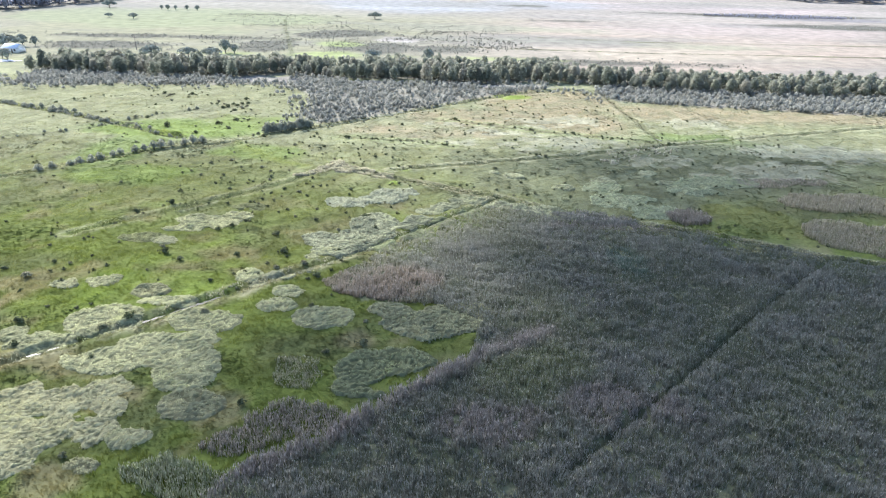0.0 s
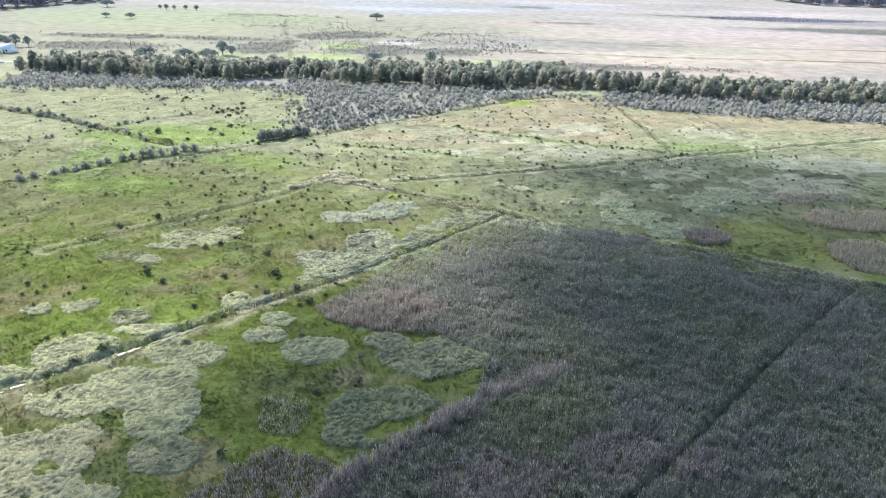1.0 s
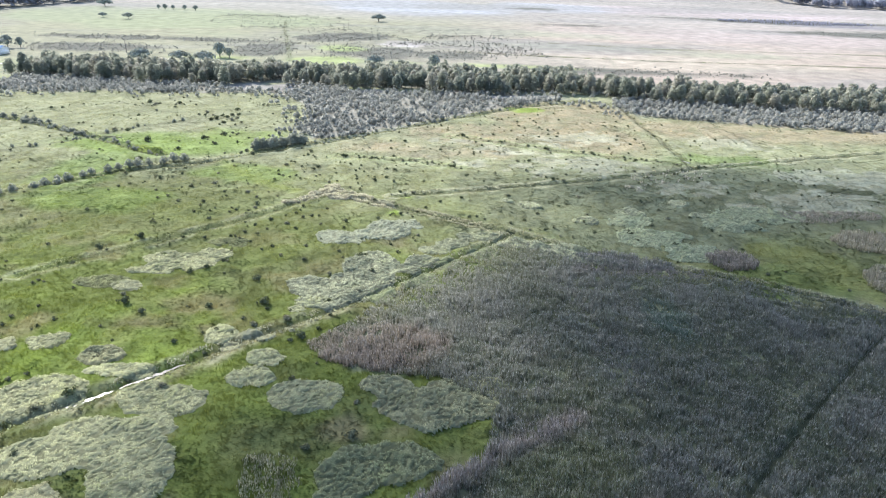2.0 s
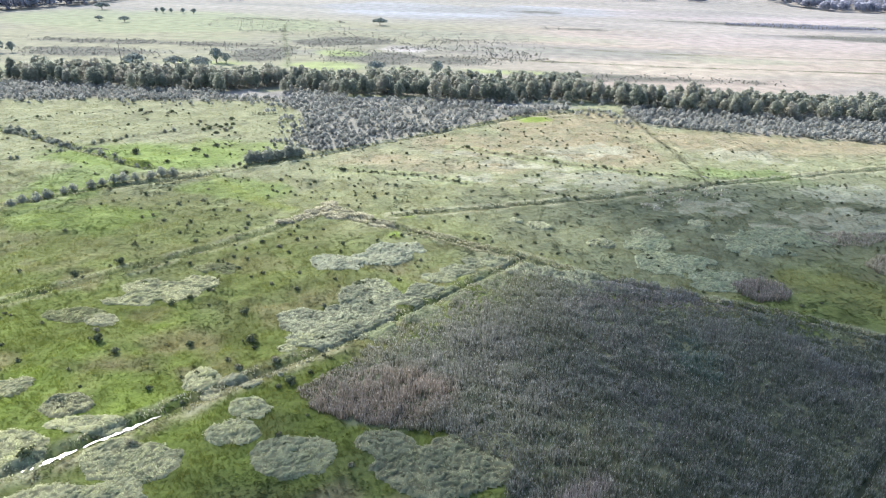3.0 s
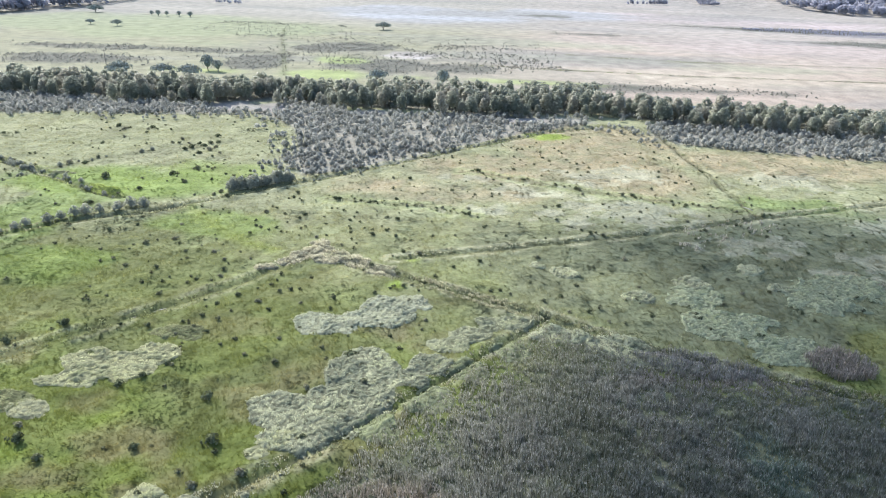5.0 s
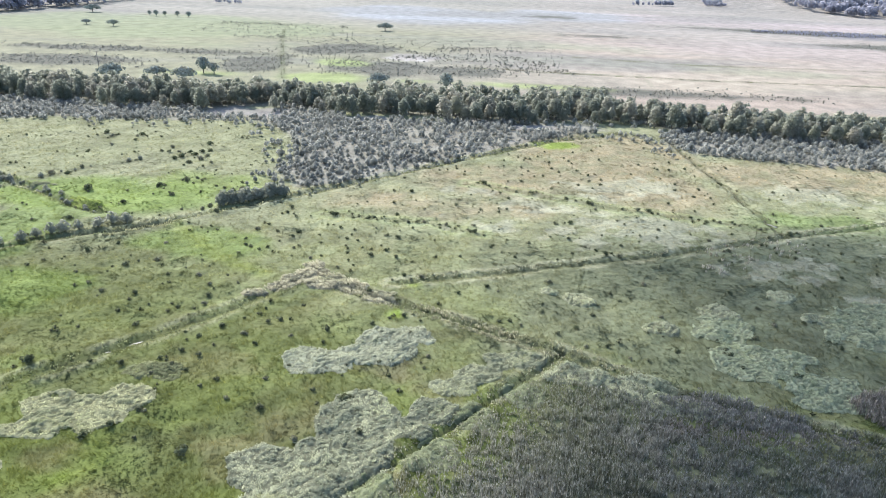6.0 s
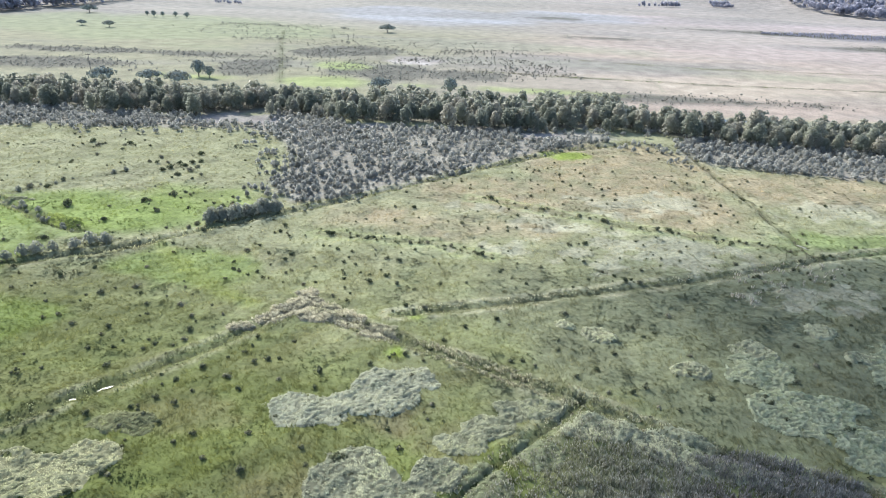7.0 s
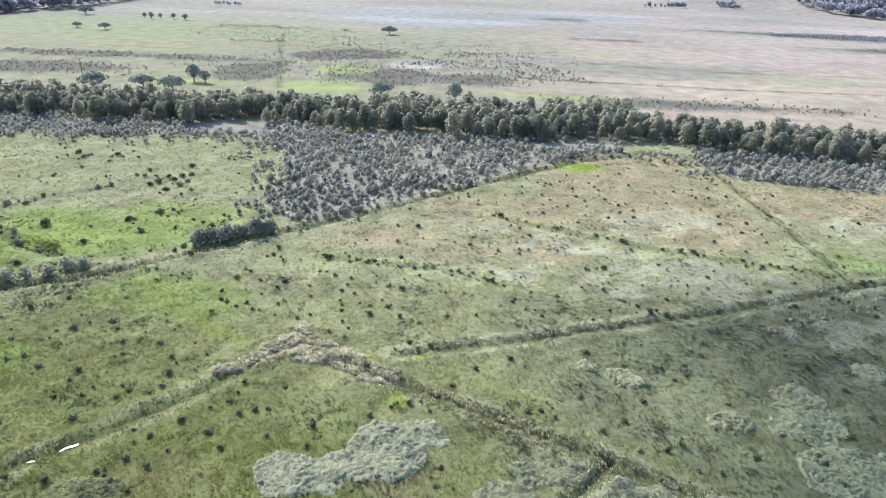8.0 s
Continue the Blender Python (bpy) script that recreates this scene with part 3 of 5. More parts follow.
def rush_patch(rows, colour=(0.435, 0.448, 0.262), height=0.24, label="pale grey-green patch of flattened rushes in wet grass", seed=1, dense=15.0, hole=None, length=0.6, gaps=0.0):
    """A raised mat of swirling flattened rushes in the outline of some ellipses (x, y, half width, half depth)."""
    x0, x1 = min(r[0] - r[2] for r in rows) - 2, max(r[0] + r[2] for r in rows) + 2
    y0, y1 = min(r[1] - r[3] for r in rows) - 2, max(r[1] + r[3] for r in rows) + 2

    def depth(x, y):
        d = blobs(x, y, rows, 0.95 + 1.0 * (len(rows) > 1), 2.4 + 1.4 * (len(rows) > 1), 60 + seed)
        if hole:
            d = np.minimum(d, -blobs(x, y, hole, 0.6, 1.5, 80 + seed))
        if gaps:
            d = d - gaps * smooth(0.50, 0.66, fbm(x, y, 2.4, 97))
        return d

    PATCHES.append((x0, x1, y0, y1, depth))

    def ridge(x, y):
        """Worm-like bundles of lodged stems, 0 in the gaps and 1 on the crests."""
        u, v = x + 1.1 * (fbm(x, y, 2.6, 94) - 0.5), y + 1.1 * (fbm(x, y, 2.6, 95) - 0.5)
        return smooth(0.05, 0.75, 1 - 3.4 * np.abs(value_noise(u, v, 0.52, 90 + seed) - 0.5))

    def top(x, y):
        return ground_z(x, y) - 0.1 + (height + 0.1) * smooth(-0.5, 0.1, depth(x, y)) * (0.65 + 0.5 * ridge(x, y) + 0.5 * (fbm(x, y, 4.0, 96) - 0.5))

    step = 0.3
    gx, gy = np.meshgrid(np.arange(x0, x1, step), np.arange(y0, y1, step))
    ok = depth(gx, gy) > -0.55
    cells = ok[:-1, :-1] & ok[1:, :-1] & ok[:-1, 1:] & ok[1:, 1:]
    w = gx.shape[1]
    i, j = np.nonzero(cells)
    k = i * w + j
    quads = np.stack([k, k + 1, k + w + 1, k + w], 1)
    used, inverse = np.unique(quads, return_inverse=True)
    px, py = gx.ravel()[used], gy.ravel()[used]
    quads = inverse.reshape(quads.shape)
    v1 = np.stack([px, py, top(px, py)], 1)
    f1 = np.concatenate([quads[:, :3], quads[:, [0, 2, 3]]])
    # shade between the stem bundles is put into the mat's colour
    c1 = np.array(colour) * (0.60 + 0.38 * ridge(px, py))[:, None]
    x, y = scatter(x0, x1, y0, y1, dense)
    d = depth(x, y)
    keep = (d > rng.uniform(-0.5, 0.2, len(x))) & (rng.uniform(0, 1, len(x)) < 0.3 + 0.8 * ridge(x, y))
    x, y = x[keep], y[keep]
    c = mix(colour, np.array(colour) * (0.9, 0.94, 0.82), 0.6 * smooth(0.48, 0.75, fbm(x, y, 4.0, 92 + seed)))
    # blades in the gaps get the same painted darkening
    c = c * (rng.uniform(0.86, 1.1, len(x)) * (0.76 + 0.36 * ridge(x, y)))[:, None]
    az = 2.4 * np.pi * fbm(x, y, 2.2, 93 + seed)
    n1 = slope(top, px, py, 0.14) * (0.62, 0.62, 1) + rng.normal(0, 0.1, (len(v1), 3))
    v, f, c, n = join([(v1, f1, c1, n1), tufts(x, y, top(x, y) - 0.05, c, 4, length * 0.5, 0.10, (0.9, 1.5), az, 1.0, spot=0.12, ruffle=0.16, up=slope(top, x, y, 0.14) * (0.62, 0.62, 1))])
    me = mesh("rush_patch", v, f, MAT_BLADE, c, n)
    return tagged(new("rush_patch", me), label, "rushes", "rush patches in the wet grass", "stuff")


OLIVE_RUSH, GREY_RUSH, FAINT_RUSH = (0.365, 0.372, 0.22), (0.41, 0.432, 0.285), (0.285, 0.305, 0.16)
rush_patch([(-52.8, 80.7, 5.8, 3.6), (-45.5, 84.3, 8.2, 4.5), (-39.6, 78.9, 4.8, 6.3), (-41.0, 87.0, 3.7, 2.8)], seed=1)
rush_patch([(-35.9, 71.1, 4.2, 3.3)], OLIVE_RUSH, seed=2, label="olive rounded patch of flattened rushes in wet grass")
rush_patch([(-52.0, 70.0, 7.4, 3.5), (-54.3, 64.8, 5.3, 4.8), (-54.6, 60.6, 4.0, 4.3), (-49.7, 73.2, 3.3, 2.8), (-47.7, 65.0, 4.5, 2.0), (-60.0, 67.0, 5.0, 6.0)], (0.375, 0.375, 0.225), seed=3, hole=[(-49.5, 68.3, 2.2, 1.0), (-55.0, 67.3, 1.5, 0.5)])
rush_patch([(-41.7, 64.0, 2.5, 2.0)], OLIVE_RUSH, seed=4)
rush_patch([(-44.8, 58.8, 1.8, 1.1)], OLIVE_RUSH, 0.3, seed=5)
rush_patch([(-59.2, 92.0, 6.1, 5.0)], seed=6)
rush_patch([(-66.0, 84.8, 5.0, 3.3), (-71.4, 86.5, 2.4, 2.3)], seed=7)
rush_patch([(-50.1, 98.8, 5.0, 1.6)], seed=8)
rush_patch([(-42.2, 93.0, 5.8, 3.3)], seed=9)
rush_patch([(-31.4, 98.9, 3.2, 2.7)], seed=10)
rush_patch([(-30.8, 104.1, 2.8, 2.1)], seed=11)
rush_patch([(-22.4, 95.2, 5.5, 3.7)], seed=12, hole=[(-22.5, 96.0, 1.1, 0.5)])
rush_patch([(-39.9, 109.8, 2.5, 2.8)], seed=13)
rush_patch([(-73.1, 103.9, 2.3, 2.0)], OLIVE_RUSH, 0.3, seed=14)
rush_patch([(-66.1, 105.4, 2.9, 2.3)], seed=15)
rush_patch([(-56.1, 102.5, 3.2, 2.4)], OLIVE_RUSH, 0.35, seed=16)
rush_patch([(-27.4, 127.4, 5.6, 4.4), (-18.7, 136.4, 5.7, 7.0), (-8.5, 139.8, 3.0, 3.2), (-24.8, 121.9, 4.5, 2.3), (-18.5, 129.5, 5.0, 3.2), (-23.0, 130.0, 4.0, 3.5), (-21.0, 125.0, 4.0, 2.0), (-12.0, 136.0, 4.0, 2.2)], GREY_RUSH, seed=17, label="grey-green patch of flattened rushes beside a ditch")
rush_patch([(-58.3, 135.3, 5.6, 3.5), (-61.7, 130.9, 3.8, 1.8), (-51.6, 138.7, 3.0, 2.0), (-54.4, 134.2, 3.4, 2.2)], seed=18)
rush_patch([(-68.1, 125.5, 4.6, 2.4)], FAINT_RUSH, 0.14, seed=19, label="thin olive patch of lodged rushes in grass")
rush_patch([(-62.2, 124.5, 2.6, 1.7)], (0.33, 0.34, 0.21), 0.2, seed=20)
rush_patch([(-50.7, 145.2, 3.6, 2.1)], FAINT_RUSH, 0.12, seed=21, label="thin olive patch of lodged rushes in grass")
rush_patch([(-27.3, 150.1, 5.5, 3.0), (-21.6, 152.3, 4.2, 2.4), (-17.2, 156.0, 5.1, 5.1), (-13.5, 158.8, 4.2, 2.8)], (0.385, 0.405, 0.28), seed=22)
rush_patch([(-10.9, 98.3, 3.3, 2.8)], OLIVE_RUSH, 0.4, seed=23)
rush_patch([(-2.6, 93.9, 7.8, 4.1), (2.2, 97.9, 6.2, 4.0)], (0.36, 0.37, 0.22), 0.4, seed=24, label="olive patch of rushes at the reed bed's rim")
rush_patch([(-12.5, 81.4, 4.0, 4.2), (-12.5, 75.5, 3.4, 2.0), (-8.3, 82.8, 5.5, 3.8)], (0.30, 0.33, 0.185), 0.4, seed=25, label="olive patch of rushes at the reed bed's rim")
rush_patch([(39.7, 165.4, 6.0, 5.3), (42.6, 157.0, 9.0, 5.1), (50.4, 149.5, 7.5, 4.3)], (0.39, 0.425, 0.27), seed=26, gaps=1.8)
rush_patch([(71.8, 173.0, 11.5, 5.8), (63.8, 166.5, 7.3, 4.2)], (0.39, 0.425, 0.27), seed=27, gaps=1.8)
for k, spot in enumerate([(40.8, 172.2, 3.4, 2.4), (16.1, 174.0, 2.8, 2.1), (28.7, 165.2, 2.6, 1.8), (55.1, 179.5, 2.5, 2.2), (10.5, 176.5, 1.6, 1.2), (58.0, 172.0, 2.6, 1.5)]):
    rush_patch([spot], (0.46, 0.48, 0.31), 0.35, seed=28 + k, label="small round pale rush patch in short grass")
rush_patch([(-35.3, 178.0, 3.2, 3.0), (-37.8, 175.4, 2.6, 2.2), (-40.2, 172.6, 2.4, 1.8), (-43.0, 169.6, 1.9, 1.4), (-32.6, 176.6, 3.0, 2.2), (-29.4, 175.0, 3.0, 1.9), (-26.0, 173.4, 3.0, 1.7), (-22.6, 171.8, 2.8, 1.4), (-36.4, 182.0, 2.2, 1.8)], (0.49, 0.47, 0.325), 0.2, seed=35, label="straw-coloured collapsed reeds where ditches meet", length=1.3)
rush_patch([(-31.0, 173.2, 2.6, 1.2), (-19.5, 169.8, 2.2, 1.1)], (0.49, 0.47, 0.325), 0.3, seed=41, length=1.2, label="straw-coloured collapsed reeds where ditches meet")
rush_patch([(3.0, 153.0, 4.0, 2.2), (-2.5, 149.0, 4.0, 2.5), (-6.0, 145.5, 3.0, 2.0)], (0.34, 0.36, 0.23), 0.2, seed=36, label="olive tall rushes along a ditch")
rush_patch([(13.0, 150.5, 5.0, 2.4), (21.0, 148.0, 5.0, 2.6), (30.0, 143.5, 6.0, 2.4)], GREY_RUSH, 0.25, seed=42, length=0.8, label="grey-green tall rushes at the reed bed's corner")
rush_patch([(-119.2, 217.0, 2.4, 1.2), (-115.8, 219.4, 3.0, 1.5)], (0.37, 0.39, 0.23), 0.25, seed=47, label="pale rushes beside a field ditch")
rush_patch([(-100.5, 208.9, 2.2, 1.2), (-97.6, 207.6, 2.4, 1.2), (-95.1, 206.2, 1.8, 1.0)], (0.36, 0.43, 0.13), 0.5, seed=43, label="bright yellow-green rushes beside a field ditch")
rush_patch([(-29.3, 118.6, 2.2, 1.2), (-27.5, 120.8, 1.9, 1.2), (-25.6, 122.6, 1.8, 1.2)], seed=44, label="pale rush clumps on a ditch's bank")
rush_patch([(-35.4, 106.7, 1.7, 0.7), (-32.4, 109.4, 2.0, 0.8), (-29.2, 112.3, 2.2, 0.9)], (0.48, 0.475, 0.30), 0.3, seed=45, label="pale trodden rushes on a ditch's bank")
rush_patch([(-14.5, 124.5, 3.2, 3.0), (-8.5, 131.5, 3.2, 3.0), (-2.5, 138.5, 3.2, 3.0), (3.5, 145.0, 3.2, 3.0)], (0.29, 0.32, 0.185), 0.2, seed=46, label="green lodged rushes between a ditch and the reed bed")


# ---- reed bed ----
def reed_colour(x, y):
    c = mix((0.228, 0.250, 0.186), (0.285, 0.298, 0.245), smooth(0.35, 0.65, fbm(x, y, 12, 51)))
    c = mix(c, (0.195, 0.235, 0.135), 0.4 * smooth(0.5, 0.72, fbm(x, y, 9, 52)))
    c = mix(c, (0.263, 0.298, 0.157), 0.7 * smooth(-3, 4, blobs(x, y, [(11.8, 82.1, 9.5, 7.4)], 4, 6, 53)))
    c = mix(c, (0.150, 0.245, 0.190), 0.6 * smooth(-2, 3, blobs(x, y, [(36.5, 121.0, 4.6, 7.5)], 3, 5, 71)))
    c = mix(c, (0.41, 0.345, 0.27), 0.85 * smooth(-2, 3, blobs(x, y, BROWN_REED, 4, 5, 54)))
    c = mix(c, (0.345, 0.315, 0.28), 0.85 * smooth(-1.5, 2, blobs(x, y, PURPLE_REED, 3, 4, 55)))
    c = mix(c, (0.31, 0.32, 0.20), 0.8 * np.exp(-((along(x, y, MAIN_DITCH[:4]) / 9.0) ** 2)) * smooth(100, 118, y))
    return 1.07 * mix(c, (0.41, 0.37, 0.34), 0.85 * np.exp(-((along(x, y, REED_EDGE) / 1.9) ** 2)))


def reed_bed():
    """Tall upright reeds: plumed stands and lower green stands, cut by one narrow ditch and lower towards the wet rims."""
    x, y = scatter(-36, 112, 48, 152, 15.0)
    north = smooth(112, 130, y)
    d = inside(x, y, REED_BED) + (2.4 + 2.5 * north) * (fbm(x, y, 5, 56) - 0.5) + 1.5 * north
    clump = value_noise(x, y, 0.85, 69)
    keep = (d > 0) & in_view(x, y) & (along(x, y, BED_DITCH) > 0.2 + 0.35 * rng.uniform(0, 1, len(x))) & (clump > rng.uniform(0.05, 0.5, len(x))) & (rng.uniform(0, 1, len(x)) < 1 - 0.35 * north * smooth(7, 0, d))
    x, y = x[keep], y[keep]
    tinted = smooth(-2, 2, blobs(x, y, PURPLE_REED + BROWN_REED, 3, 4, 55))
    edge = np.exp(-((along(x, y, REED_EDGE) / 1.7) ** 2))
    plumed = np.clip(smooth(0.40, 0.54, fbm(x + 0.6 * y, y * 1.6, 10, 68)) + tinted + edge, 0, 1)
    rim = np.minimum(along(x, y, REED_BED[:8]), along(x, y, MAIN_DITCH[:4]) - 2)
    high = (0.8 + 0.35 * smooth(0.36, 0.5, fbm(x, y, 5, 57)) + 0.4 * plumed + 0.5 * edge) * (0.5 + 0.5 * smooth(0, 11, rim))
    high = high * (0.55 + 0.45 * smooth(0.25, 0.55, fbm(x, y, 1.6, 58))) * (0.72 + 0.5 * value_noise(x, y, 0.6, 70))
    c = mix(reed_colour(x, y) * 0.80, reed_colour(x, y) * 0.88, plumed) * rng.uniform(0.85, 1.18, len(x))[:, None]
    az = 0.6 + 1.5 * fbm(x, y, 8, 59)
    z = ground_z(x, y)
    head = rng.uniform(0, 1, len(x)) < 0.35 + 0.5 * plumed
    plume = (mix(reed_colour(x, y) * 1.22, (0.335, 0.325, 0.305), 0.5) * rng.uniform(0.8, 1.2, (len(x), 1)))[head]
    v, f, col, nor = join([tufts(x, y, z, c, 4, high * 0.85, 0.115, (0.05, 0.55), az, 3.0, bent=False, spot=0.14),
                           tufts(x[head], y[head], (z + high * 0.6)[head], plume, 2, (0.2 + 0.14 * high)[head], 0.12, (0.05, 0.45), az[head], 2.0, bent=False, spot=0.1)])
    tagged(new("reed_bed", mesh("reed_bed", v, f, REED, col, nor)), "dense bed of tall grey-green and brown reeds", "reeds", kind="stuff")


reed_bed()


def reed_stand(rows, colour, high, label, seed, dense=10.0):
    x0, x1 = min(r[0] - r[2] for r in rows) - 2, max(r[0] + r[2] for r in rows) + 2
    y0, y1 = min(r[1] - r[3] for r in rows) - 2, max(r[1] + r[3] for r in rows) + 2
    x, y = scatter(x0, x1, y0, y1, dense)
    keep = blobs(x, y, rows, 1.2, 2.5, seed) > 0
    x, y = x[keep], y[keep]
    c = np.array(colour) * rng.uniform(0.7, 1.3, (len(x), 1))
    z, tall = ground_z(x, y), high * (0.65 + 0.4 * fbm(x, y, 2, seed) + 0.35 * value_noise(x, y, 0.6, seed + 1))
    plume = mix(c * 1.2, (0.40, 0.37, 0.34), 0.4)
    v, f, col, nor = join([tufts(x, y, z, c * 0.9, 4, tall * 0.85, 0.105, (0.02, 0.32), bent=False, spot=0.16), tufts(x, y, z + tall * 0.6, plume, 2, 0.2 + 0.14 * tall, 0.12, (0.05, 0.45), bent=False, spot=0.12)])
    tagged(new("reed_stand", mesh("reed_stand", v, f, REED, col, nor)), label, "reeds", "reed stands", "stuff")


reed_stand([(-23.0, 79.5, 3.7, 4.2)], (0.38, 0.39, 0.25), 0.6, "olive-brown low reeds in lush grass", 61, 7.0)
reed_stand([(-20.7, 68.5, 6.5, 3.8), (-27.0, 64.0, 4.0, 2.5)], (0.37, 0.345, 0.28), 1.0, "purple-brown tall reeds beside the reed bed", 62)
reed_stand([(-34.0, 58.0, 6.0, 2.6), (-28.0, 55.0, 5.0, 3.0)], (0.320, 0.368, 0.221), 1.3, "olive reeds in a low clump", 63)
reed_stand([(57.0, 146.0, 5.6, 4.2)], (0.368, 0.336, 0.272), 1.5, "grey-brown reed clump in short grass", 64)
reed_stand([(95.0, 159.0, 11.0, 6.0), (107.0, 159.0, 10.0, 7.0), (91.0, 138.0, 10.0, 9.0), (101.0, 134.0, 12.0, 10.0)], (0.52, 0.48, 0.335), 1.2, "dry tan reeds beyond the ditch", 65, 7.0)
reed_stand([(86.0, 174.0, 8.0, 3.6), (98.0, 176.0, 7.0, 3.0)], (0.46, 0.42, 0.32), 0.6, "low dry tan reeds in pale grass", 66, 6.0)
reed_stand([(30.5, 144.5, 6.0, 2.8), (38.0, 142.0, 6.0, 2.4)], (0.31, 0.32, 0.28), 1.2, "grey-blue reeds in a low band beside short grass", 67)


def dry_stems(rows, label):
    """Sparse bleached stems standing in short grass."""
    x, y = scatter(min(r[0] - r[2] for r in rows), max(r[0] + r[2] for r in rows), min(r[1] - r[3] for r in rows), max(r[1] + r[3] for r in rows), 0.8)
    keep = (blobs(x, y, rows, 2.5, 4, 66) > 0) & (fbm(x, y, 1.5, 67) > 0.5)
    x, y = x[keep], y[keep]
    c = np.array((0.62, 0.58, 0.46)) * rng.uniform(0.7, 1.1, (len(x), 1))
    v, f, col, nor = tufts(x, y, ground_z(x, y), c, 4, np.full(len(x), 0.7), 0.14, (0.2, 0.9), spot=0.15)
    tagged(new("dry_stems", mesh("dry_stems", v, f, BLADE, col, nor)), label, "stems", kind="stuff")


dry_stems([(54.0, 197.5, 8.0, 7.0), (64.0, 203.0, 7.0, 4.0), (46.0, 190.0, 4.0, 3.0)], "scattered bleached dry stems in short grass")


def fallen_branch(x, y, turn):
    v, f = tube([(0, 0, 0), (0.05, 0.06, 0.9), (0.12, -0.04, 1.9), (0.04, 0.05, 2.8)], [0.11, 0.10, 0.08, 0.03], 7)
    v = np.concatenate([v, tube([(0.08, 0, 1.3), (0.4, 0.1, 1.8), (0.6, 0.2, 2.1)], [0.06, 0.045, 0.02], 6)[0]])
    f = np.concatenate([f, tube([(0.08, 0, 1.3), (0.4, 0.1, 1.8), (0.6, 0.2, 2.1)], [0.06, 0.045, 0.02], 6)[1] + len(tube([(0, 0, 0), (0, 0, 1), (0, 0, 2), (0, 0, 3)], [1, 1, 1, 1], 7)[0])])
    v = v[:, [2, 0, 1]]
    ob = tagged(new("fallen_branch", mesh("fallen_branch", v, f, DEAD_WOOD)), "bleached fallen branch lying beside the ditch", "branch")
    ob.matrix_basis = pose(x, y, float(ground_z(np.array([x]), np.array([y]))[0]) + 0.32, 0, 0, turn)


fallen_branch(67.3, 217.0, -55)


# ---- tall grass along the ditches ----
def ditch_bank(pts, colour, high, reach, dense, label, seed, name="bank_grass", near=1.0, bare=0.36):
    pieces = []
    for (ax, ay), (bx, by) in zip(pts, pts[1:]):
        run = math.hypot(bx - ax, by - ay)
        n = int(run * reach * 2 * dense)
        t = rng.uniform(0, 1, n)
        off = rng.uniform(0.5, reach, n) * np.where(rng.uniform(0, 1, n) < 0.5, -1, 1)
        x = ax + (bx - ax) * t - (by - ay) / run * off
        y = ay + (by - ay) * t + (bx - ax) / run * off
        keep = (fbm(x, y, 3.0, seed) > bare) & in_view(x, y, 10) & (by_water(x, y) > rng.uniform(-0.1, 0.5, len(x)))
        x, y, tall = x[keep], y[keep], high * np.where(off[keep] > 0, 1.0, near)
        c = mix(colour, (0.22, 0.25, 0.13), smooth(0.45, 0.7, fbm(x, y, 5, seed + 1))) * rng.uniform(0.75, 1.3, (len(x), 1))
        v, f, col, nor = tufts(x, y, ground_z(x, y), c, 4, tall * (0.6 + 0.8 * fbm(x, y, 2.5, seed + 2)), 0.16, (0.1, 0.8), spot=0.2)
        pieces.append((v, f, col, nor))
    v, f, col, nor = join(pieces)
    tagged(new(name, mesh(name, v, f, BLADE, col, nor)), label, "grass", "grassy ditch banks", "stuff")


ditch_bank(MAIN_DITCH, (0.44, 0.44, 0.30), 0.32, 1.7, 3.2, "pale rank grass along a straight ditch", 71)
ditch_bank(LEFT_DITCH, (0.33, 0.36, 0.18), 0.28, 2.2, 2.0, "rank grass along a narrow ditch with water", 72)
ditch_bank(CROSS_DITCH, (0.52, 0.52, 0.35), 0.32, 1.7, 2.8, "tall grass banks of a straight ditch", 73, near=0.3, bare=0.22)
ditch_bank(REED_DITCH, (0.43, 0.42, 0.28), 0.42, 1.9, 5.0, "pale tall reeds along a ditch", 74, near=0.8, bare=0.2)
ditch_bank(HEDGE_DITCH, (0.36, 0.365, 0.21), 0.45, 2.0, 2.0, "rank grass along the hedge ditch", 75)
ditch_bank(FIELD_DITCH, (0.308, 0.336, 0.155), 0.7, 1.8, 1.6, "rank grass along a field ditch", 76)
ditch_bank(FAR_DITCH, (0.26, 0.25, 0.165), 0.4, 1.0, 1.4, "dark grass along a ditch", 77)
ditch_bank(PLAIN_DITCH, (0.22, 0.21, 0.16), 0.5, 1.1, 1.3, "thin dark rushy line across the pale plain", 79)
ditch_bank(PLAIN_LANE, (0.17, 0.175, 0.11), 0.45, 0.8, 0.5, "dark rushy verge of a straight lane", 82)
ditch_bank(PLAIN_TRACK, (0.25, 0.24, 0.19), 0.45, 1.0, 0.7, "thin dark rushy line across the pale plain", 80)
ditch_bank(MIDDLE_RUN, (0.30, 0.32, 0.20), 0.5, 1.2, 0.9, "rushes along a shallow run", 78)
ditch_bank(DRY_RUN, (0.36, 0.37, 0.21), 0.4, 1.6, 0.8, "pale and dark rushes along a dry run", 81)


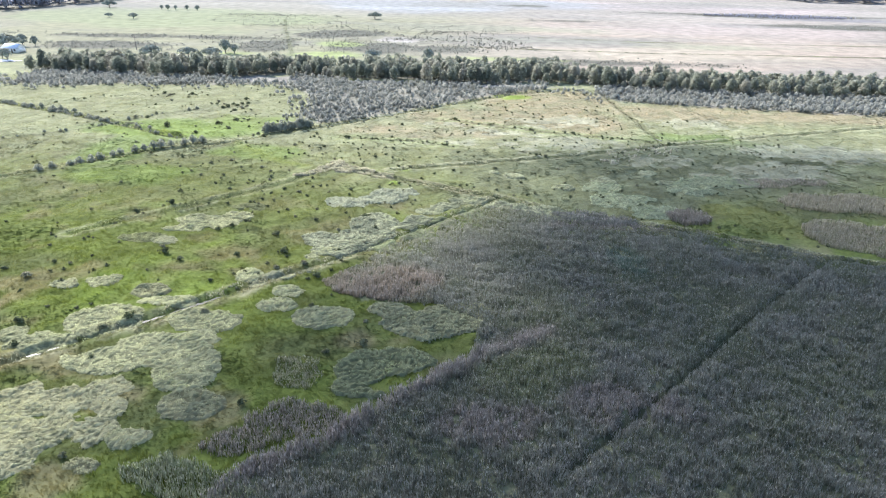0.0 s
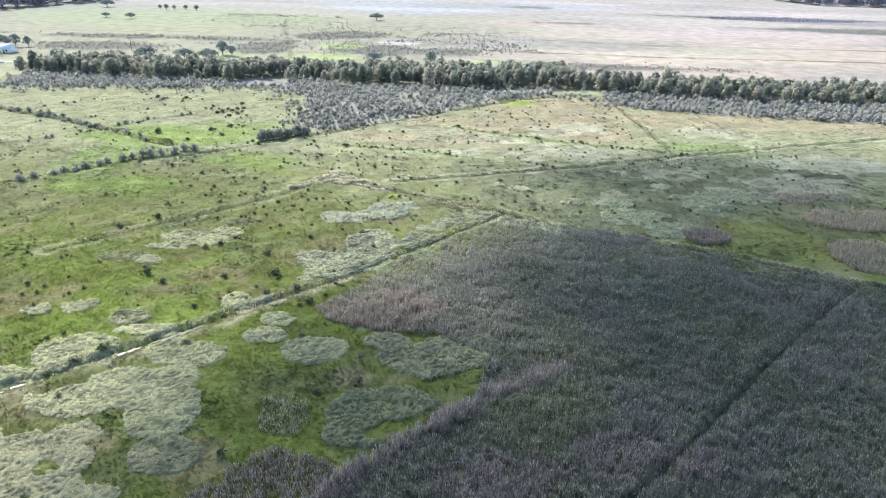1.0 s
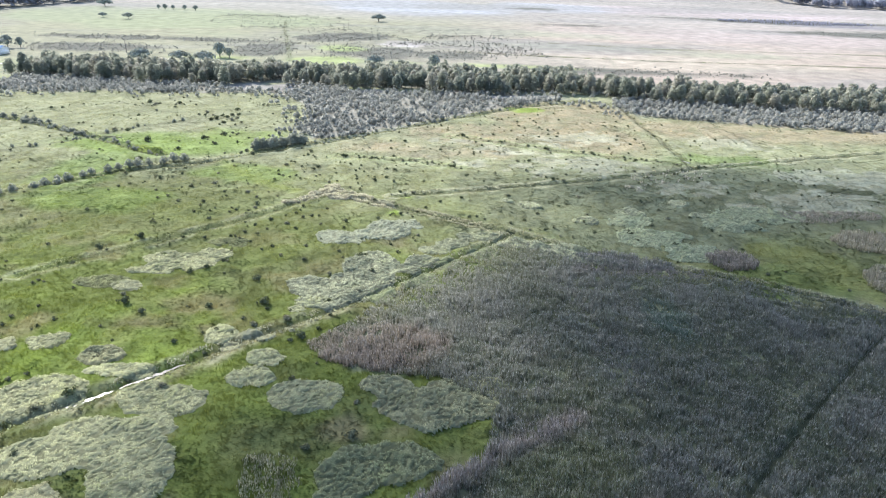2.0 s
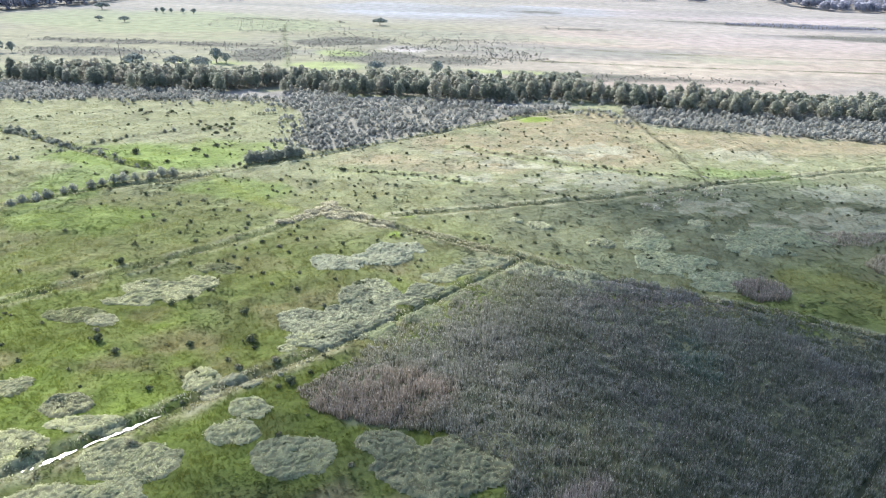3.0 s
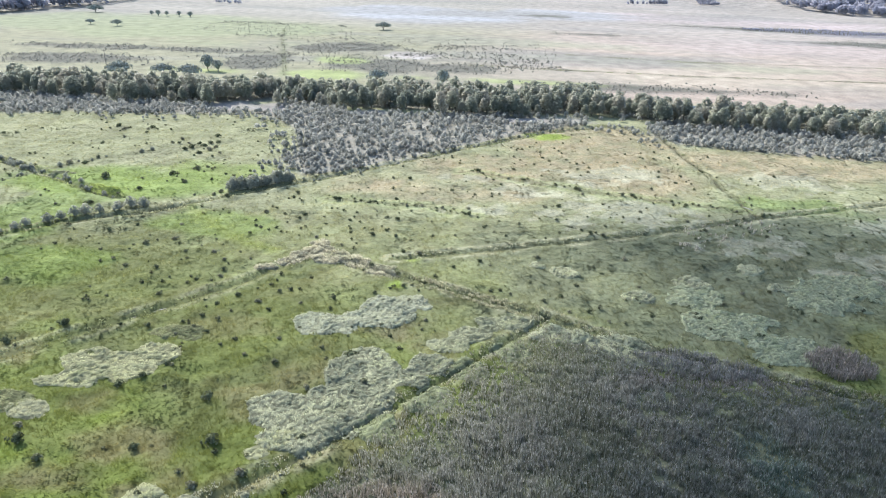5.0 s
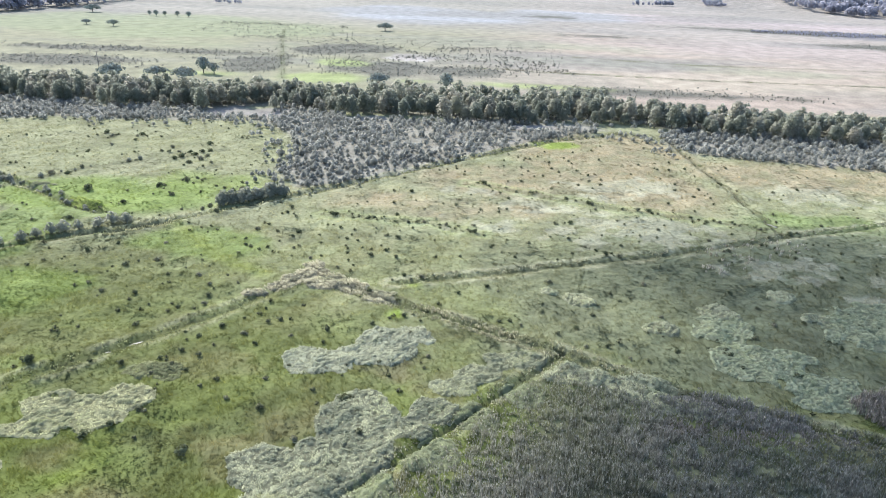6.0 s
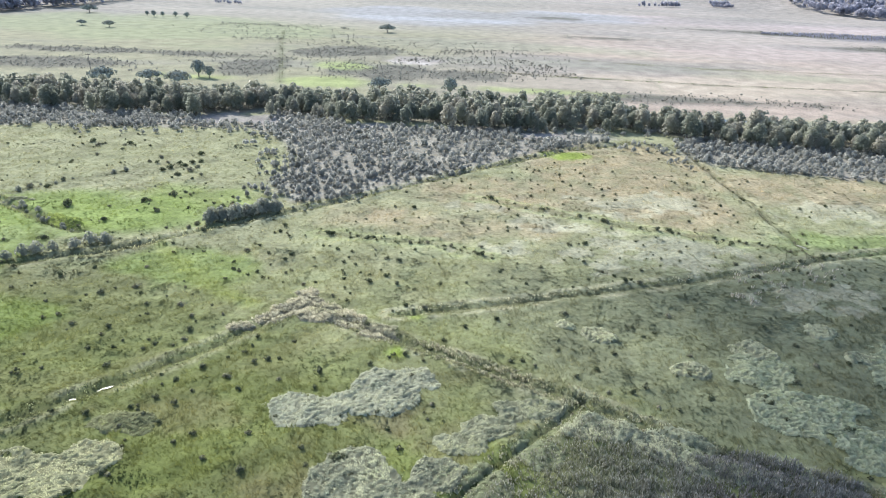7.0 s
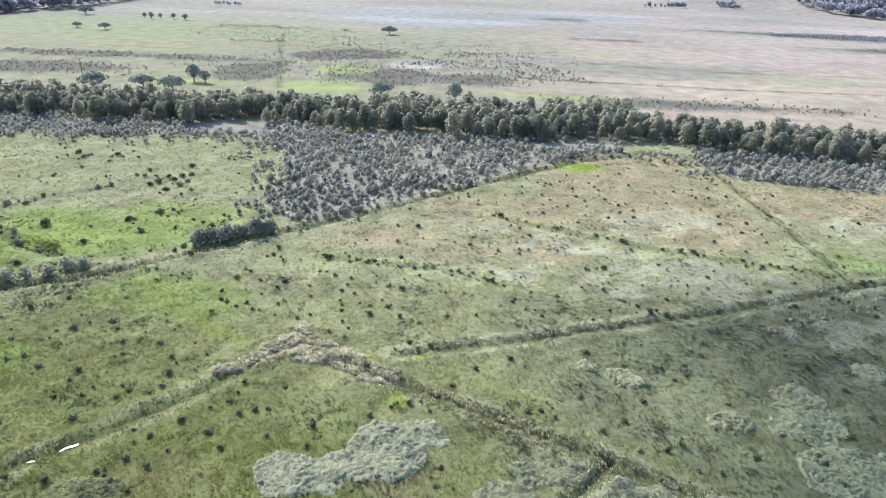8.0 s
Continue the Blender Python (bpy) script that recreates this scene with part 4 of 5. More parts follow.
# ---- grass ----
def grass(name, x, y, blades, length, width, label, seed):
    keep = in_view(x, y) & (inside(x, y, REED_BED) < 0.3) & (by_water(x, y) > 0.3)
    for pts, w, deep, pale in DITCHES:
        keep &= along(x, y, pts) > 0.7 * w
    x, y = x[keep], y[keep]
    keep = rng.uniform(0, 1, len(x)) < 0.35 + 0.8 * fbm(x, y, 1.6, seed)
    for x0, x1, y0, y1, depth in PATCHES:
        near = np.nonzero((x > x0) & (x < x1) & (y > y0) & (y < y1))[0]
        keep[near] &= depth(x[near], y[near]) < -0.25
    x, y = x[keep], y[keep]
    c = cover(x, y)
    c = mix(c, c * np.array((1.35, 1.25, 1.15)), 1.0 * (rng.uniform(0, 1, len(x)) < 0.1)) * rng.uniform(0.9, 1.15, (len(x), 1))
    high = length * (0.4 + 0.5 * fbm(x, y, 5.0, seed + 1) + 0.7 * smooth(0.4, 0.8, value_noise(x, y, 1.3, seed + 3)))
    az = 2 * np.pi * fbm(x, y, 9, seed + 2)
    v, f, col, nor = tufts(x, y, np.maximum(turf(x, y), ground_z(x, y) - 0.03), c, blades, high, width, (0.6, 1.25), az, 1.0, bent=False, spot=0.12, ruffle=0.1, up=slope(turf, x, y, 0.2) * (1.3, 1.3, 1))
    tagged(new(name, mesh(name, v, f, BLADE, col, nor)), label, "grass", kind="stuff")


grass("grass", *scatter(-110, 70, 50, 135, 9.0), 3, 0.42, 0.13, "lush green wet meadow grass", 101)
grass("grass", *scatter(-160, 150, 135, 200, 8.0), 3, 0.42, 0.14, "green and olive meadow grass", 104)
grass("grass", *scatter(-228, 215, 200, 300, 2.2), 3, 0.45, 0.22, "olive and dry meadow grass", 107)


# ---- leafy plants ----
def leafy(lobes, leaves, size, seed, core=0.6, flat=0.5):
    """Foliage: lobes (x, y, z, radius, height) covered by small leaf clumps, over a dark inner mass."""
    r = np.random.default_rng(seed)
    pieces = []
    share = np.array([l[3] ** 2 for l in lobes])
    share = share / share.sum()
    heart = np.average(np.array([l[:3] for l in lobes]), axis=0, weights=share) - np.array((0, 0, 0.25 * max(l[4] for l in lobes)))
    for (lx, ly, lz, lr, lh), part_of in zip(lobes, share):
        n = max(6, int(leaves * part_of))
        d = r.normal(size=(n, 3))
        d[:, 2] = np.where(d[:, 2] < -0.35, -d[:, 2], d[:, 2])
        d /= np.linalg.norm(d, axis=1)[:, None]
        at = np.array((lx, ly, lz)) + d * np.array((lr, lr, lh)) * r.uniform(0.78, 1.12, (n, 1))
        up = d + r.normal(0, flat, (n, 3))
        up /= np.linalg.norm(up, axis=1)[:, None]
        a = np.cross(up, r.normal(size=(n, 3)))
        a /= np.linalg.norm(a, axis=1)[:, None]
        b = np.cross(up, a)
        s = size * r.uniform(0.6, 1.4, (n, 1))
        v = np.stack([at - a * s, at + b * s * 0.6 + up * s * 0.25, at + a * s, at - b * s * 0.6 + up * s * 0.2], 1).reshape(-1, 3)
        k = np.arange(n)[:, None] * 4
        whole = at - heart
        whole /= np.maximum(np.linalg.norm(whole, axis=1), 1e-6)[:, None]
        out = d * 0.75 + whole * 0.45 + r.normal(0, 0.17, (n, 3)) + np.array((0, 0, 0.1))
        pieces.append((v, np.concatenate([k + [[0, 1, 2]], k + [[0, 2, 3]]]), np.repeat(out, 4, axis=0)))
        if not core or lr < 0.7 * max(l[3] for l in lobes):
            continue
        # the inner mass
        seg, ring = 7, 4
        vv, ff = [(lx, ly, lz + lh * core)], []
        for i in range(1, ring):
            th = np.pi * i / ring
            for j in range(seg):
                ph = 2 * np.pi * (j + 0.5 * i) / seg
                q = core * r.uniform(0.85, 1.1)
                vv.append((lx + lr * q * math.sin(th) * math.cos(ph), ly + lr * q * math.sin(th) * math.sin(ph), lz + lh * q * math.cos(th)))
        vv.append((lx, ly, lz - lh * core))
        for j in range(seg):
            jn = (j + 1) % seg
            ff.append((0, 1 + j, 1 + jn))
            for i in range(ring - 2):
                a0, b0 = 1 + i * seg + j, 1 + i * seg + jn
                ff += [(a0, a0 + seg, b0 + seg), (a0, b0 + seg, b0)]
            last = 1 + (ring - 2) * seg
            ff.append((last + j, len(vv) - 1, last + jn))
        vv = np.array(vv)
        pieces.append((vv, np.array(ff), vv - np.array((lx, ly, lz))))
    return join(pieces)


def leaf_mesh(name, foliage, mat):
    v, f, n = foliage
    return mesh(name, v, f, mat, normals=n)


def limbs(high, lobes, thick, seed):
    """A tapered trunk with limbs that reach into the lobes."""
    r = np.random.default_rng(seed)
    bend = r.normal(0, 0.04 * high, 2)
    trunk = tube([(0, 0, -0.3), (bend[0] * 0.4, bend[1] * 0.4, high * 0.25), (bend[0], bend[1], high * 0.5), (bend[0], bend[1], high * 0.75)], [thick, thick * 0.8, thick * 0.55, thick * 0.25], 7)
    pieces = [trunk]
    for lx, ly, lz, lr, lh in lobes[:4]:
        pieces.append(tube([(bend[0] * 0.6, bend[1] * 0.6, high * 0.28), (lx * 0.5, ly * 0.5, high * 0.25 + lz * 0.3), (lx * 0.9, ly * 0.9, lz)], [thick * 0.5, thick * 0.35, thick * 0.12], 5))
    return join(pieces)


def tree_lobes(high, wide, seed, count=12, low=0.3):
    """A domed crown: one inner mass under many small upright heads."""
    r = np.random.default_rng(seed)
    rows = [(0, 0, high * 0.44, wide * 0.36, high * 0.42)]
    for k in range(count):
        a = 2.4 * k + r.uniform(0, 0.6)
        q = 0.36 * math.sqrt((k + 0.5) / count)
        z = high * (0.80 - (0.80 - low) * (q / 0.36) ** 2.2 + r.uniform(-0.06, 0.08))
        rows.append((wide * q * math.cos(a), wide * q * math.sin(a), z, wide * r.uniform(0.12, 0.18), high * r.uniform(0.12, 0.19)))
    return rows


def plant_thing(name, lobes, leaves, size, high, thick, leaf, seed, label, category, group, flat=0.5):
    root = tagged(new(name), label, category, group)
    part("trunk", mesh("trunk", *limbs(high, lobes, thick, seed), BARK), root, "pale grey-brown bark")
    part("crown", leaf_mesh("crown", leafy(lobes, leaves, size, seed, flat=flat), leaf), root)
    return root


def stand(root, places, used):
    """The first place takes the thing itself; the others take copies."""
    for x, y, s, turn in places:
        m = Matrix.LocRotScale((x, y, float(ground_z(np.array([x]), np.array([y]))[0])), Euler((0, 0, turn)), (s, s, s * rng.uniform(0.88, 1.15)))
        if root.name in used:
            copy_thing(root, m)
        else:
            root.matrix_basis = m
            used.add(root.name)


USED = set()


def tree_line():
    """The long belt of trees: the front rows are things, the rows behind them one mass."""
    roots = [plant_thing("tree", tree_lobes(7.4, 5.0 + 0.45 * k, 200 + k, 15, 0.16), 760, 0.30, 7.6, 0.16, LEAF, 210 + k,
                         "bushy olive-green paperbark tree in a dense belt", "tree", "trees in the long belt") for k in range(5)]
    places, back = [[] for _ in roots], []
    for (ax, ay), (bx, by) in zip(TREE_FRONT, TREE_FRONT[1:]):
        run = math.hypot(bx - ax, by - ay)
        for row in range(9):
            n = max(1, round(run / 3.9))
            for k in range(n):
                t = (k + 0.5 * (row % 2) + rng.uniform(-0.3, 0.3)) / n
                x, y = ax + (bx - ax) * t + rng.uniform(-1, 1), ay + (by - ay) * t - 7.0 + row * 4.6 + rng.uniform(-2.0, 2.0)
                if (x < -50 and row > 6) or (84 < x < 97 and y > 320) or (-180 < x < -174 and row > 1) or (row > 5 and rng.uniform() < 0.4) or (52 < x < 68 and row > 3) or (row == 0 and rng.uniform() < 0.3) or (-106 < x < -84 and row < 2) or (x > 60 and row > 5) or not -215 < x < 225:
                    continue
                spot = (x, y, rng.uniform(0.72, 1.2), rng.uniform(0, 6.28))
                if row < 4 and sum(map(len, places)) < 299:
                    places[rng.integers(len(roots))].append(spot)
                else:
                    back.append(spot)
    for root, rows in zip(roots, places):
        stand(root, rows, USED)
    kinds = [leafy(tree_lobes(7.4, 5.2 + 0.5 * k, 220 + k, 10, 0.2), 230, 0.48, 230 + k) for k in range(4)]
    pieces = []
    for x, y, s, turn in back:
        v, f, n = kinds[rng.integers(4)]
        spin = np.array([[math.cos(turn), -math.sin(turn), 0], [math.sin(turn), math.cos(turn), 0], [0, 0, 1]])
        pieces.append((v @ spin.T * s + np.array((x, y, 0.0)), f, n @ spin.T))
    tagged(new("tree_belt", leaf_mesh("tree_belt", join(pieces), LEAF_MASS)), "dense rows of olive-green trees behind the first ones", "woodland", kind="stuff")


tree_line()


def sapling_root(k):
    r = np.random.default_rng(300 + k)
    rows = [(0, 0, 0.72, 0.82, 0.95)] + [(0.5 * math.cos(a), 0.5 * math.sin(a), r.uniform(0.35, 0.8), r.uniform(0.42, 0.57), r.uniform(0.45, 0.7)) for a in (0.4, 2.4, 4.5)] + [(r.uniform(-0.2, 0.2), r.uniform(-0.2, 0.2), 1.45, 0.42, 0.6)]
    return plant_thing("sapling", rows, 190, 0.21, 2.2, 0.06, GREY_LEAF, 310 + k, "grey-green tea-tree sapling in dense scrub", "sapling", "saplings in the scrub")


def scrub():
    """Saplings: the nearest are things, those behind are one mass."""
    spots = []
    for outline, gap in ((SCRUB, 1.85), (SCRUB_EAST, 1.7), (SCRUB_WEST, 1.7)):
        xs, ys = [p[0] for p in outline], [p[1] for p in outline]
        gx, gy = np.meshgrid(np.arange(min(xs) - 9, max(xs) + 9, gap), np.arange(min(ys) - 9, max(ys) + 4, gap))
        x, y = gx.ravel() + rng.uniform(-0.45, 0.45, gx.size) * gap * 1.2, gy.ravel() + rng.uniform(-0.45, 0.45, gx.size) * gap * 1.2
        d = inside(x, y, outline)
        keep = ((d > -1.5 + 3 * fbm(x, y, 5, 120)) | ((d > -13) & (rng.uniform(0, 1, len(x)) < 0.36 * smooth(-14, 0, d)) & (along(x, y, HEDGE_DITCH) > 9) & (y < 300) & (x < 60))) & (blobs(x, y, BARE, 5, 6, 47) < rng.uniform(-1.5, 2.5, len(x))) & (rng.uniform(0, 1, len(x)) < 0.62 + 1.9 * (fbm(x, y, 8, 121) - 0.42) - 0.3 * smooth(-58, -72, x) * smooth(268, 280, y) * (outline is SCRUB))
        spots += list(zip(x[keep], y[keep]))
    spots += [(rng.uniform(36, 70), rng.uniform(286, 330)) for _ in range(46)]
    spots = [p for p in spots if -215 < p[0] < 225]
    spots.sort(key=lambda p: math.hypot(p[0] + 5, p[1] - 95))
    roots = [sapling_root(k) for k in range(4)]
    places = [[] for _ in roots]
    for x, y in spots[:290]:
        places[rng.integers(4)].append((x, y, rng.uniform(0.55, 1.15), rng.uniform(0, 6.28)))
    for root, rows in zip(roots, places):
        stand(root, rows, USED)
    kinds = []
    for k in range(4):
        r = np.random.default_rng(330 + k)
        kinds.append(leafy([(0, 0, 0.72, 0.85, 1.0), (0.35 * r.normal(), 0.35 * r.normal(), 0.5, 0.58, 0.7), (0.2 * r.normal(), 0.2 * r.normal(), 1.4, 0.45, 0.55)], 54, 0.33, 340 + k, core=0.5))
    pieces = []
    for x, y in spots[290:]:
        v, f, n = kinds[rng.integers(4)]
        a, s = rng.uniform(0, 6.28), rng.uniform(0.55, 1.15)
        turn = np.array([[math.cos(a), -math.sin(a), 0], [math.sin(a), math.cos(a), 0], [0, 0, rng.uniform(0.9, 1.2)]])
        pieces.append((v @ turn.T * s + np.array((x, y, 0.05)), f, n @ turn.T))
    tagged(new("scrub", leaf_mesh("scrub", join(pieces), GREY_LEAF_MASS)), "dense grey-green tea-tree scrub before the trees", "scrub", kind="stuff")


scrub()


def hedge_saplings():
    """Young trees along the hedge ditch, each on its own."""
    root = plant_thing("hedge_shrub", [(0, 0, 0.75, 0.95, 1.05), (0.5, 0.2, 0.45, 0.65, 0.75), (-0.5, 0.1, 0.5, 0.62, 0.8), (0.0, -0.45, 0.35, 0.65, 0.65), (0.1, 0.1, 1.45, 0.5, 0.6)], 240, 0.2, 2.3, 0.08, HEDGE_LEAF, 360,
                       "rounded grey-green shrub on a ditch bank", "shrub", "shrubs along the ditches")
    rows = []
    for x, y in [(-116.5, 166.5), (-114.0, 168.8), (-110.8, 172.5), (-109.5, 174.6), (-107.0, 176.5), (-105.5, 178.5), (-103.0, 181.2), (-101.6, 183.0), (-98.5, 185.8), (-96.5, 187.6), (-94.4, 189.8), (-92.9, 191.4), (-90.5, 193.0), (-86.8, 194.4), (-85.2, 197.4), (-82.5, 198.0)]:
        rows.append((x, y, rng.uniform(0.8, 1.2), rng.uniform(0, 6.28)))
    for k in range(17):
        t = k / 16
        rows.append((-65.6 + 13.4 * t + rng.uniform(-0.5, 0.5), 210.8 + 9.6 * t + rng.uniform(-0.7, 0.7), rng.uniform(1.05, 1.5), rng.uniform(0, 6.28)))
    for pts, gap in ((FIELD_DITCH[:4], 0.95), (FIELD_DITCH[3:], 1.8), (FIELD_TRACK, 4.0), (HEDGE_DITCH[6:], 3.0)):
        for (ax, ay), (bx, by) in zip(pts, pts[1:]):
            n = int(math.hypot(bx - ax, by - ay) / gap)
            for k in range(n):
                t = rng.uniform(0, 1)
                rows.append((ax + (bx - ax) * t + rng.normal(0, 0.8), ay + (by - ay) * t + rng.normal(0, 0.8), rng.uniform(0.42, 0.95) * (0.65 if gap > 1.5 else 1.0), rng.uniform(0, 6.28)))
    stand(root, rows, USED)


hedge_saplings()

# dark bushes in the meadows, by stretch
WEST_BUSHES = [(-64.8, 166.8), (-60.6, 163.6), (-83.0, 183.4), (-67.0, 180.6), (-78.4, 186.9), (-71.2, 167.5), (-74.0, 174.5), (-62.3, 175.0), (-52.9, 171.9), (-51.7, 170.4), (-51.8, 168.3), (-48.2, 173.2), (-56.5, 175.5), (-51.3, 164.8),
               (-55.5, 163.4), (-40.1, 164.4), (-42.6, 160.9), (-38.3, 160.2), (-36.5, 161.0), (-27.9, 158.4), (-28.2, 159.4), (-33.2, 156.0), (-38.5, 153.6), (-27.7, 154.8), (-41.3, 156.4), (-45.5, 158.0), (-51.4, 148.2), (-50.2, 147.6),
               (-50.6, 155.3), (-48.0, 154.8), (-59.6, 157.0), (-56.4, 146.0), (-46.4, 145.6), (-51.0, 144.2)]
MIDDLE_BUSHES = [(-53.2, 192.7), (-52.3, 185.3), (-52.4, 189.8), (-47.2, 188.8), (-41.9, 189.4), (-45.8, 192.5), (-52.5, 197.8), (-36.9, 192.7), (-43.1, 197.5), (-37.3, 185.6), (-35.5, 186.7), (-29.5, 180.2), (-28.1, 183.0), (-25.4, 187.7),
                 (-25.6, 190.5), (-23.8, 193.0), (-20.0, 187.7), (-22.4, 190.5), (-27.6, 191.2), (-26.4, 201.9), (-20.9, 197.7), (-18.0, 203.0), (-16.4, 186.1), (-30.3, 188.3), (-31.0, 181.7), (-16.0, 178.6), (-17.5, 180.0), (-14.0, 179.4), (-19.5, 177.8)]
EAST_BUSHES = [(8.5, 168.2), (14.0, 163.8), (23.4, 174.3), (22.2, 177.3), (29.6, 182.0), (29.9, 169.2), (15.0, 158.3), (18.6, 158.7), (28.3, 164.2), (4.6, 164.0), (-1.3, 176.8), (-6.6, 173.8), (10.7, 180.1), (48.7, 174.4), (45.2, 179.5), (49.4, 168.7), (10.6, 161.3),
               (24.0, 194.0), (25.5, 194.8), (27.0, 194.0), (22.5, 196.5), (70.0, 211.0), (72.0, 212.0), (74.0, 211.5)]
NORTH_BUSHES = [(-125, 268), (-121, 264), (-113, 267), (-113, 233), (-114, 228), (-118, 227), (-102, 217), (-86, 222), (-80, 216), (-99, 251), (-98, 256), (-87, 242), (-88, 249), (-85, 246), (-85, 254), (-90, 251), (-88, 261), (-81, 227), (-79, 229), (-65, 224),
                (-66, 220), (-64, 221), (-59, 226), (-58, 231), (-96, 198), (-89, 209), (-69, 208), (-65, 206), (-68, 210), (-91, 247), (-84, 249), (-87, 252), (-92, 244)]
FIELD_BUSHES = [(-156.0, 254.0), (-151.9, 253.9), (-152.0, 258.9), (-147.8, 261.3), (-143.1, 261.3), (-140.7, 262.5), (-117.0, 272.1), (-113.6, 265.6), (-111.9, 260.8), (-121.9, 262.4), (-125.2, 267.0), (-136.7, 266.7), (-159.9, 247.8), (-96.5, 250.8),
                (-91.3, 250.1), (-87.0, 246.4), (-86.2, 241.6), (-84.7, 245.4), (-83.9, 248.4), (-81.4, 238.9), (-87.2, 239.4), (-80.5, 242.5), (-86.2, 221.4), (-83.9, 220.0), (-80.9, 216.5), (-81.8, 226.8), (-101.5, 215.7), (-89.7, 208.4), (-111.5, 205.3)]
NEAR_BUSHES = [(-55.7, 115.4), (-44.9, 118.2), (-61.8, 121.0), (-60.0, 118.2), (-46.4, 106.8), (-38.1, 110.4), (-35.2, 112.4), (-30.3, 115.0), (-39.6, 128.9), (-35.5, 120.2), (-49.0, 136.3), (-53.1, 130.5), (-50.8, 132.8), (-69.9, 144.8), (-76.2, 139.6), (-32.9, 138.3), (-26.5, 132.5),
               (-21.5, 141.5), (-24.4, 122.3), (-26.7, 110.4), (-79.9, 112.3), (-87.8, 108.7), (-81.6, 105.8), (-79.3, 100.8), (-73.2, 90.6), (-57.8, 89.1), (-55.1, 92.7), (-43.3, 95.5), (-19.5, 84.6), (-14.0, 86.9), (-14.5, 93.9), (-28.7, 71.4), (-47.9, 60.3), (-69.2, 83.3), (-55.5, 81.2), (-27.9, 108.9)]


def bushes():
    roots = []
    for k in range(4):
        r = np.random.default_rng(400 + k)
        rows = [(0, 0, 0.36, 0.55, 0.5)] + [(r.uniform(-0.65, 0.65), r.uniform(-0.5, 0.5), r.uniform(0.15, 0.4), r.uniform(0.25, 0.42), r.uniform(0.22, 0.4)) for _ in range(4)]
        me = leaf_mesh("bush", leafy(rows, 130, 0.15, 410 + k, flat=0.8), DARK_LEAF)
        roots.append(tagged(new("bush", me), "low dark green bush standing in meadow grass", "bush", "bushes in the meadow"))
    places = [[] for _ in roots]
    spots = [(x, y, rng.uniform(0.5, 1.0)) for x, y in WEST_BUSHES + MIDDLE_BUSHES + EAST_BUSHES + FIELD_BUSHES] + [(x, y, rng.uniform(0.8, 1.45)) for x, y in NEAR_BUSHES] + [(x, y, rng.uniform(1.0, 1.6)) for x, y in NORTH_BUSHES]
    for pts, gap in ((MIDDLE_RUN, 2.0), (DRY_RUN, 2.6)):
        for (ax, ay), (bx, by) in zip(pts, pts[1:]):
            for k in range(int(math.hypot(bx - ax, by - ay) / gap)):
                t = rng.uniform()
                spots.append((ax + (bx - ax) * t + rng.normal(0, 0.5), ay + (by - ay) * t + rng.normal(0, 0.7), rng.uniform(0.5, 1.1)))
    tries = 0
    while len(spots) < 298 and tries < 4000:
        tries += 1
        x, y = rng.uniform(-140, 60), rng.uniform(150, 290)
        if max(inside(np.array([x]), np.array([y]), o)[0] for o in (SCRUB, SCRUB_WEST, REED_BED)) > -3 or not in_view(x, y) or all(v > 3 for v in (y - 240, x + 50)):
            continue
        if rng.uniform() > (1.0 if (-50 < x < 30 and 185 < y < 232) else 0.35):
            continue
        if fbm(np.array([x]), np.array([y]), 14, 131)[0] > 0.42 and min(math.hypot(x - p[0], y - p[1]) for p in spots) > 2.5:
            spots.append((x, y, rng.uniform(0.4, 0.95)))
    for x, y, s in spots:
        places[rng.integers(4)].append((x, y, s, rng.uniform(0, 6.28)))
    for root, rows in zip(roots, places):
        stand(root, rows, USED)


bushes()


def tussocks():
    """Small dark tussocks over the meadows, past counting."""
    x, y = scatter(-150, 110, 95, 292, 0.024)
    keep = in_view(x, y) & (inside(x, y, REED_BED) < -2) & (inside(x, y, SCRUB) < 0) & (inside(x, y, SCRUB_EAST) < 0) & (fbm(x, y, 16, 132) + rng.uniform(-0.15, 0.15, len(x)) > 0.45)
    x, y = x[keep], y[keep]
    z = ground_z(x, y)
    kinds = [leafy([(0, 0, 0.15, 0.3, 0.28), (0.2, 0.1, 0.1, 0.2, 0.2)], 26, 0.13, 420 + k) for k in range(4)]
    pieces = []
    for a, b, c in zip(x, y, z):
        v, f, n = kinds[rng.integers(4)]
        pieces.append((v * rng.uniform(0.6, 1.5) + np.array((a, b, c)), f, n))
    tagged(new("tussocks", leaf_mesh("tussocks", join(pieces), TUSSOCK)), "small dark rush tussocks scattered over the meadow", "tussocks", kind="stuff")


tussocks()


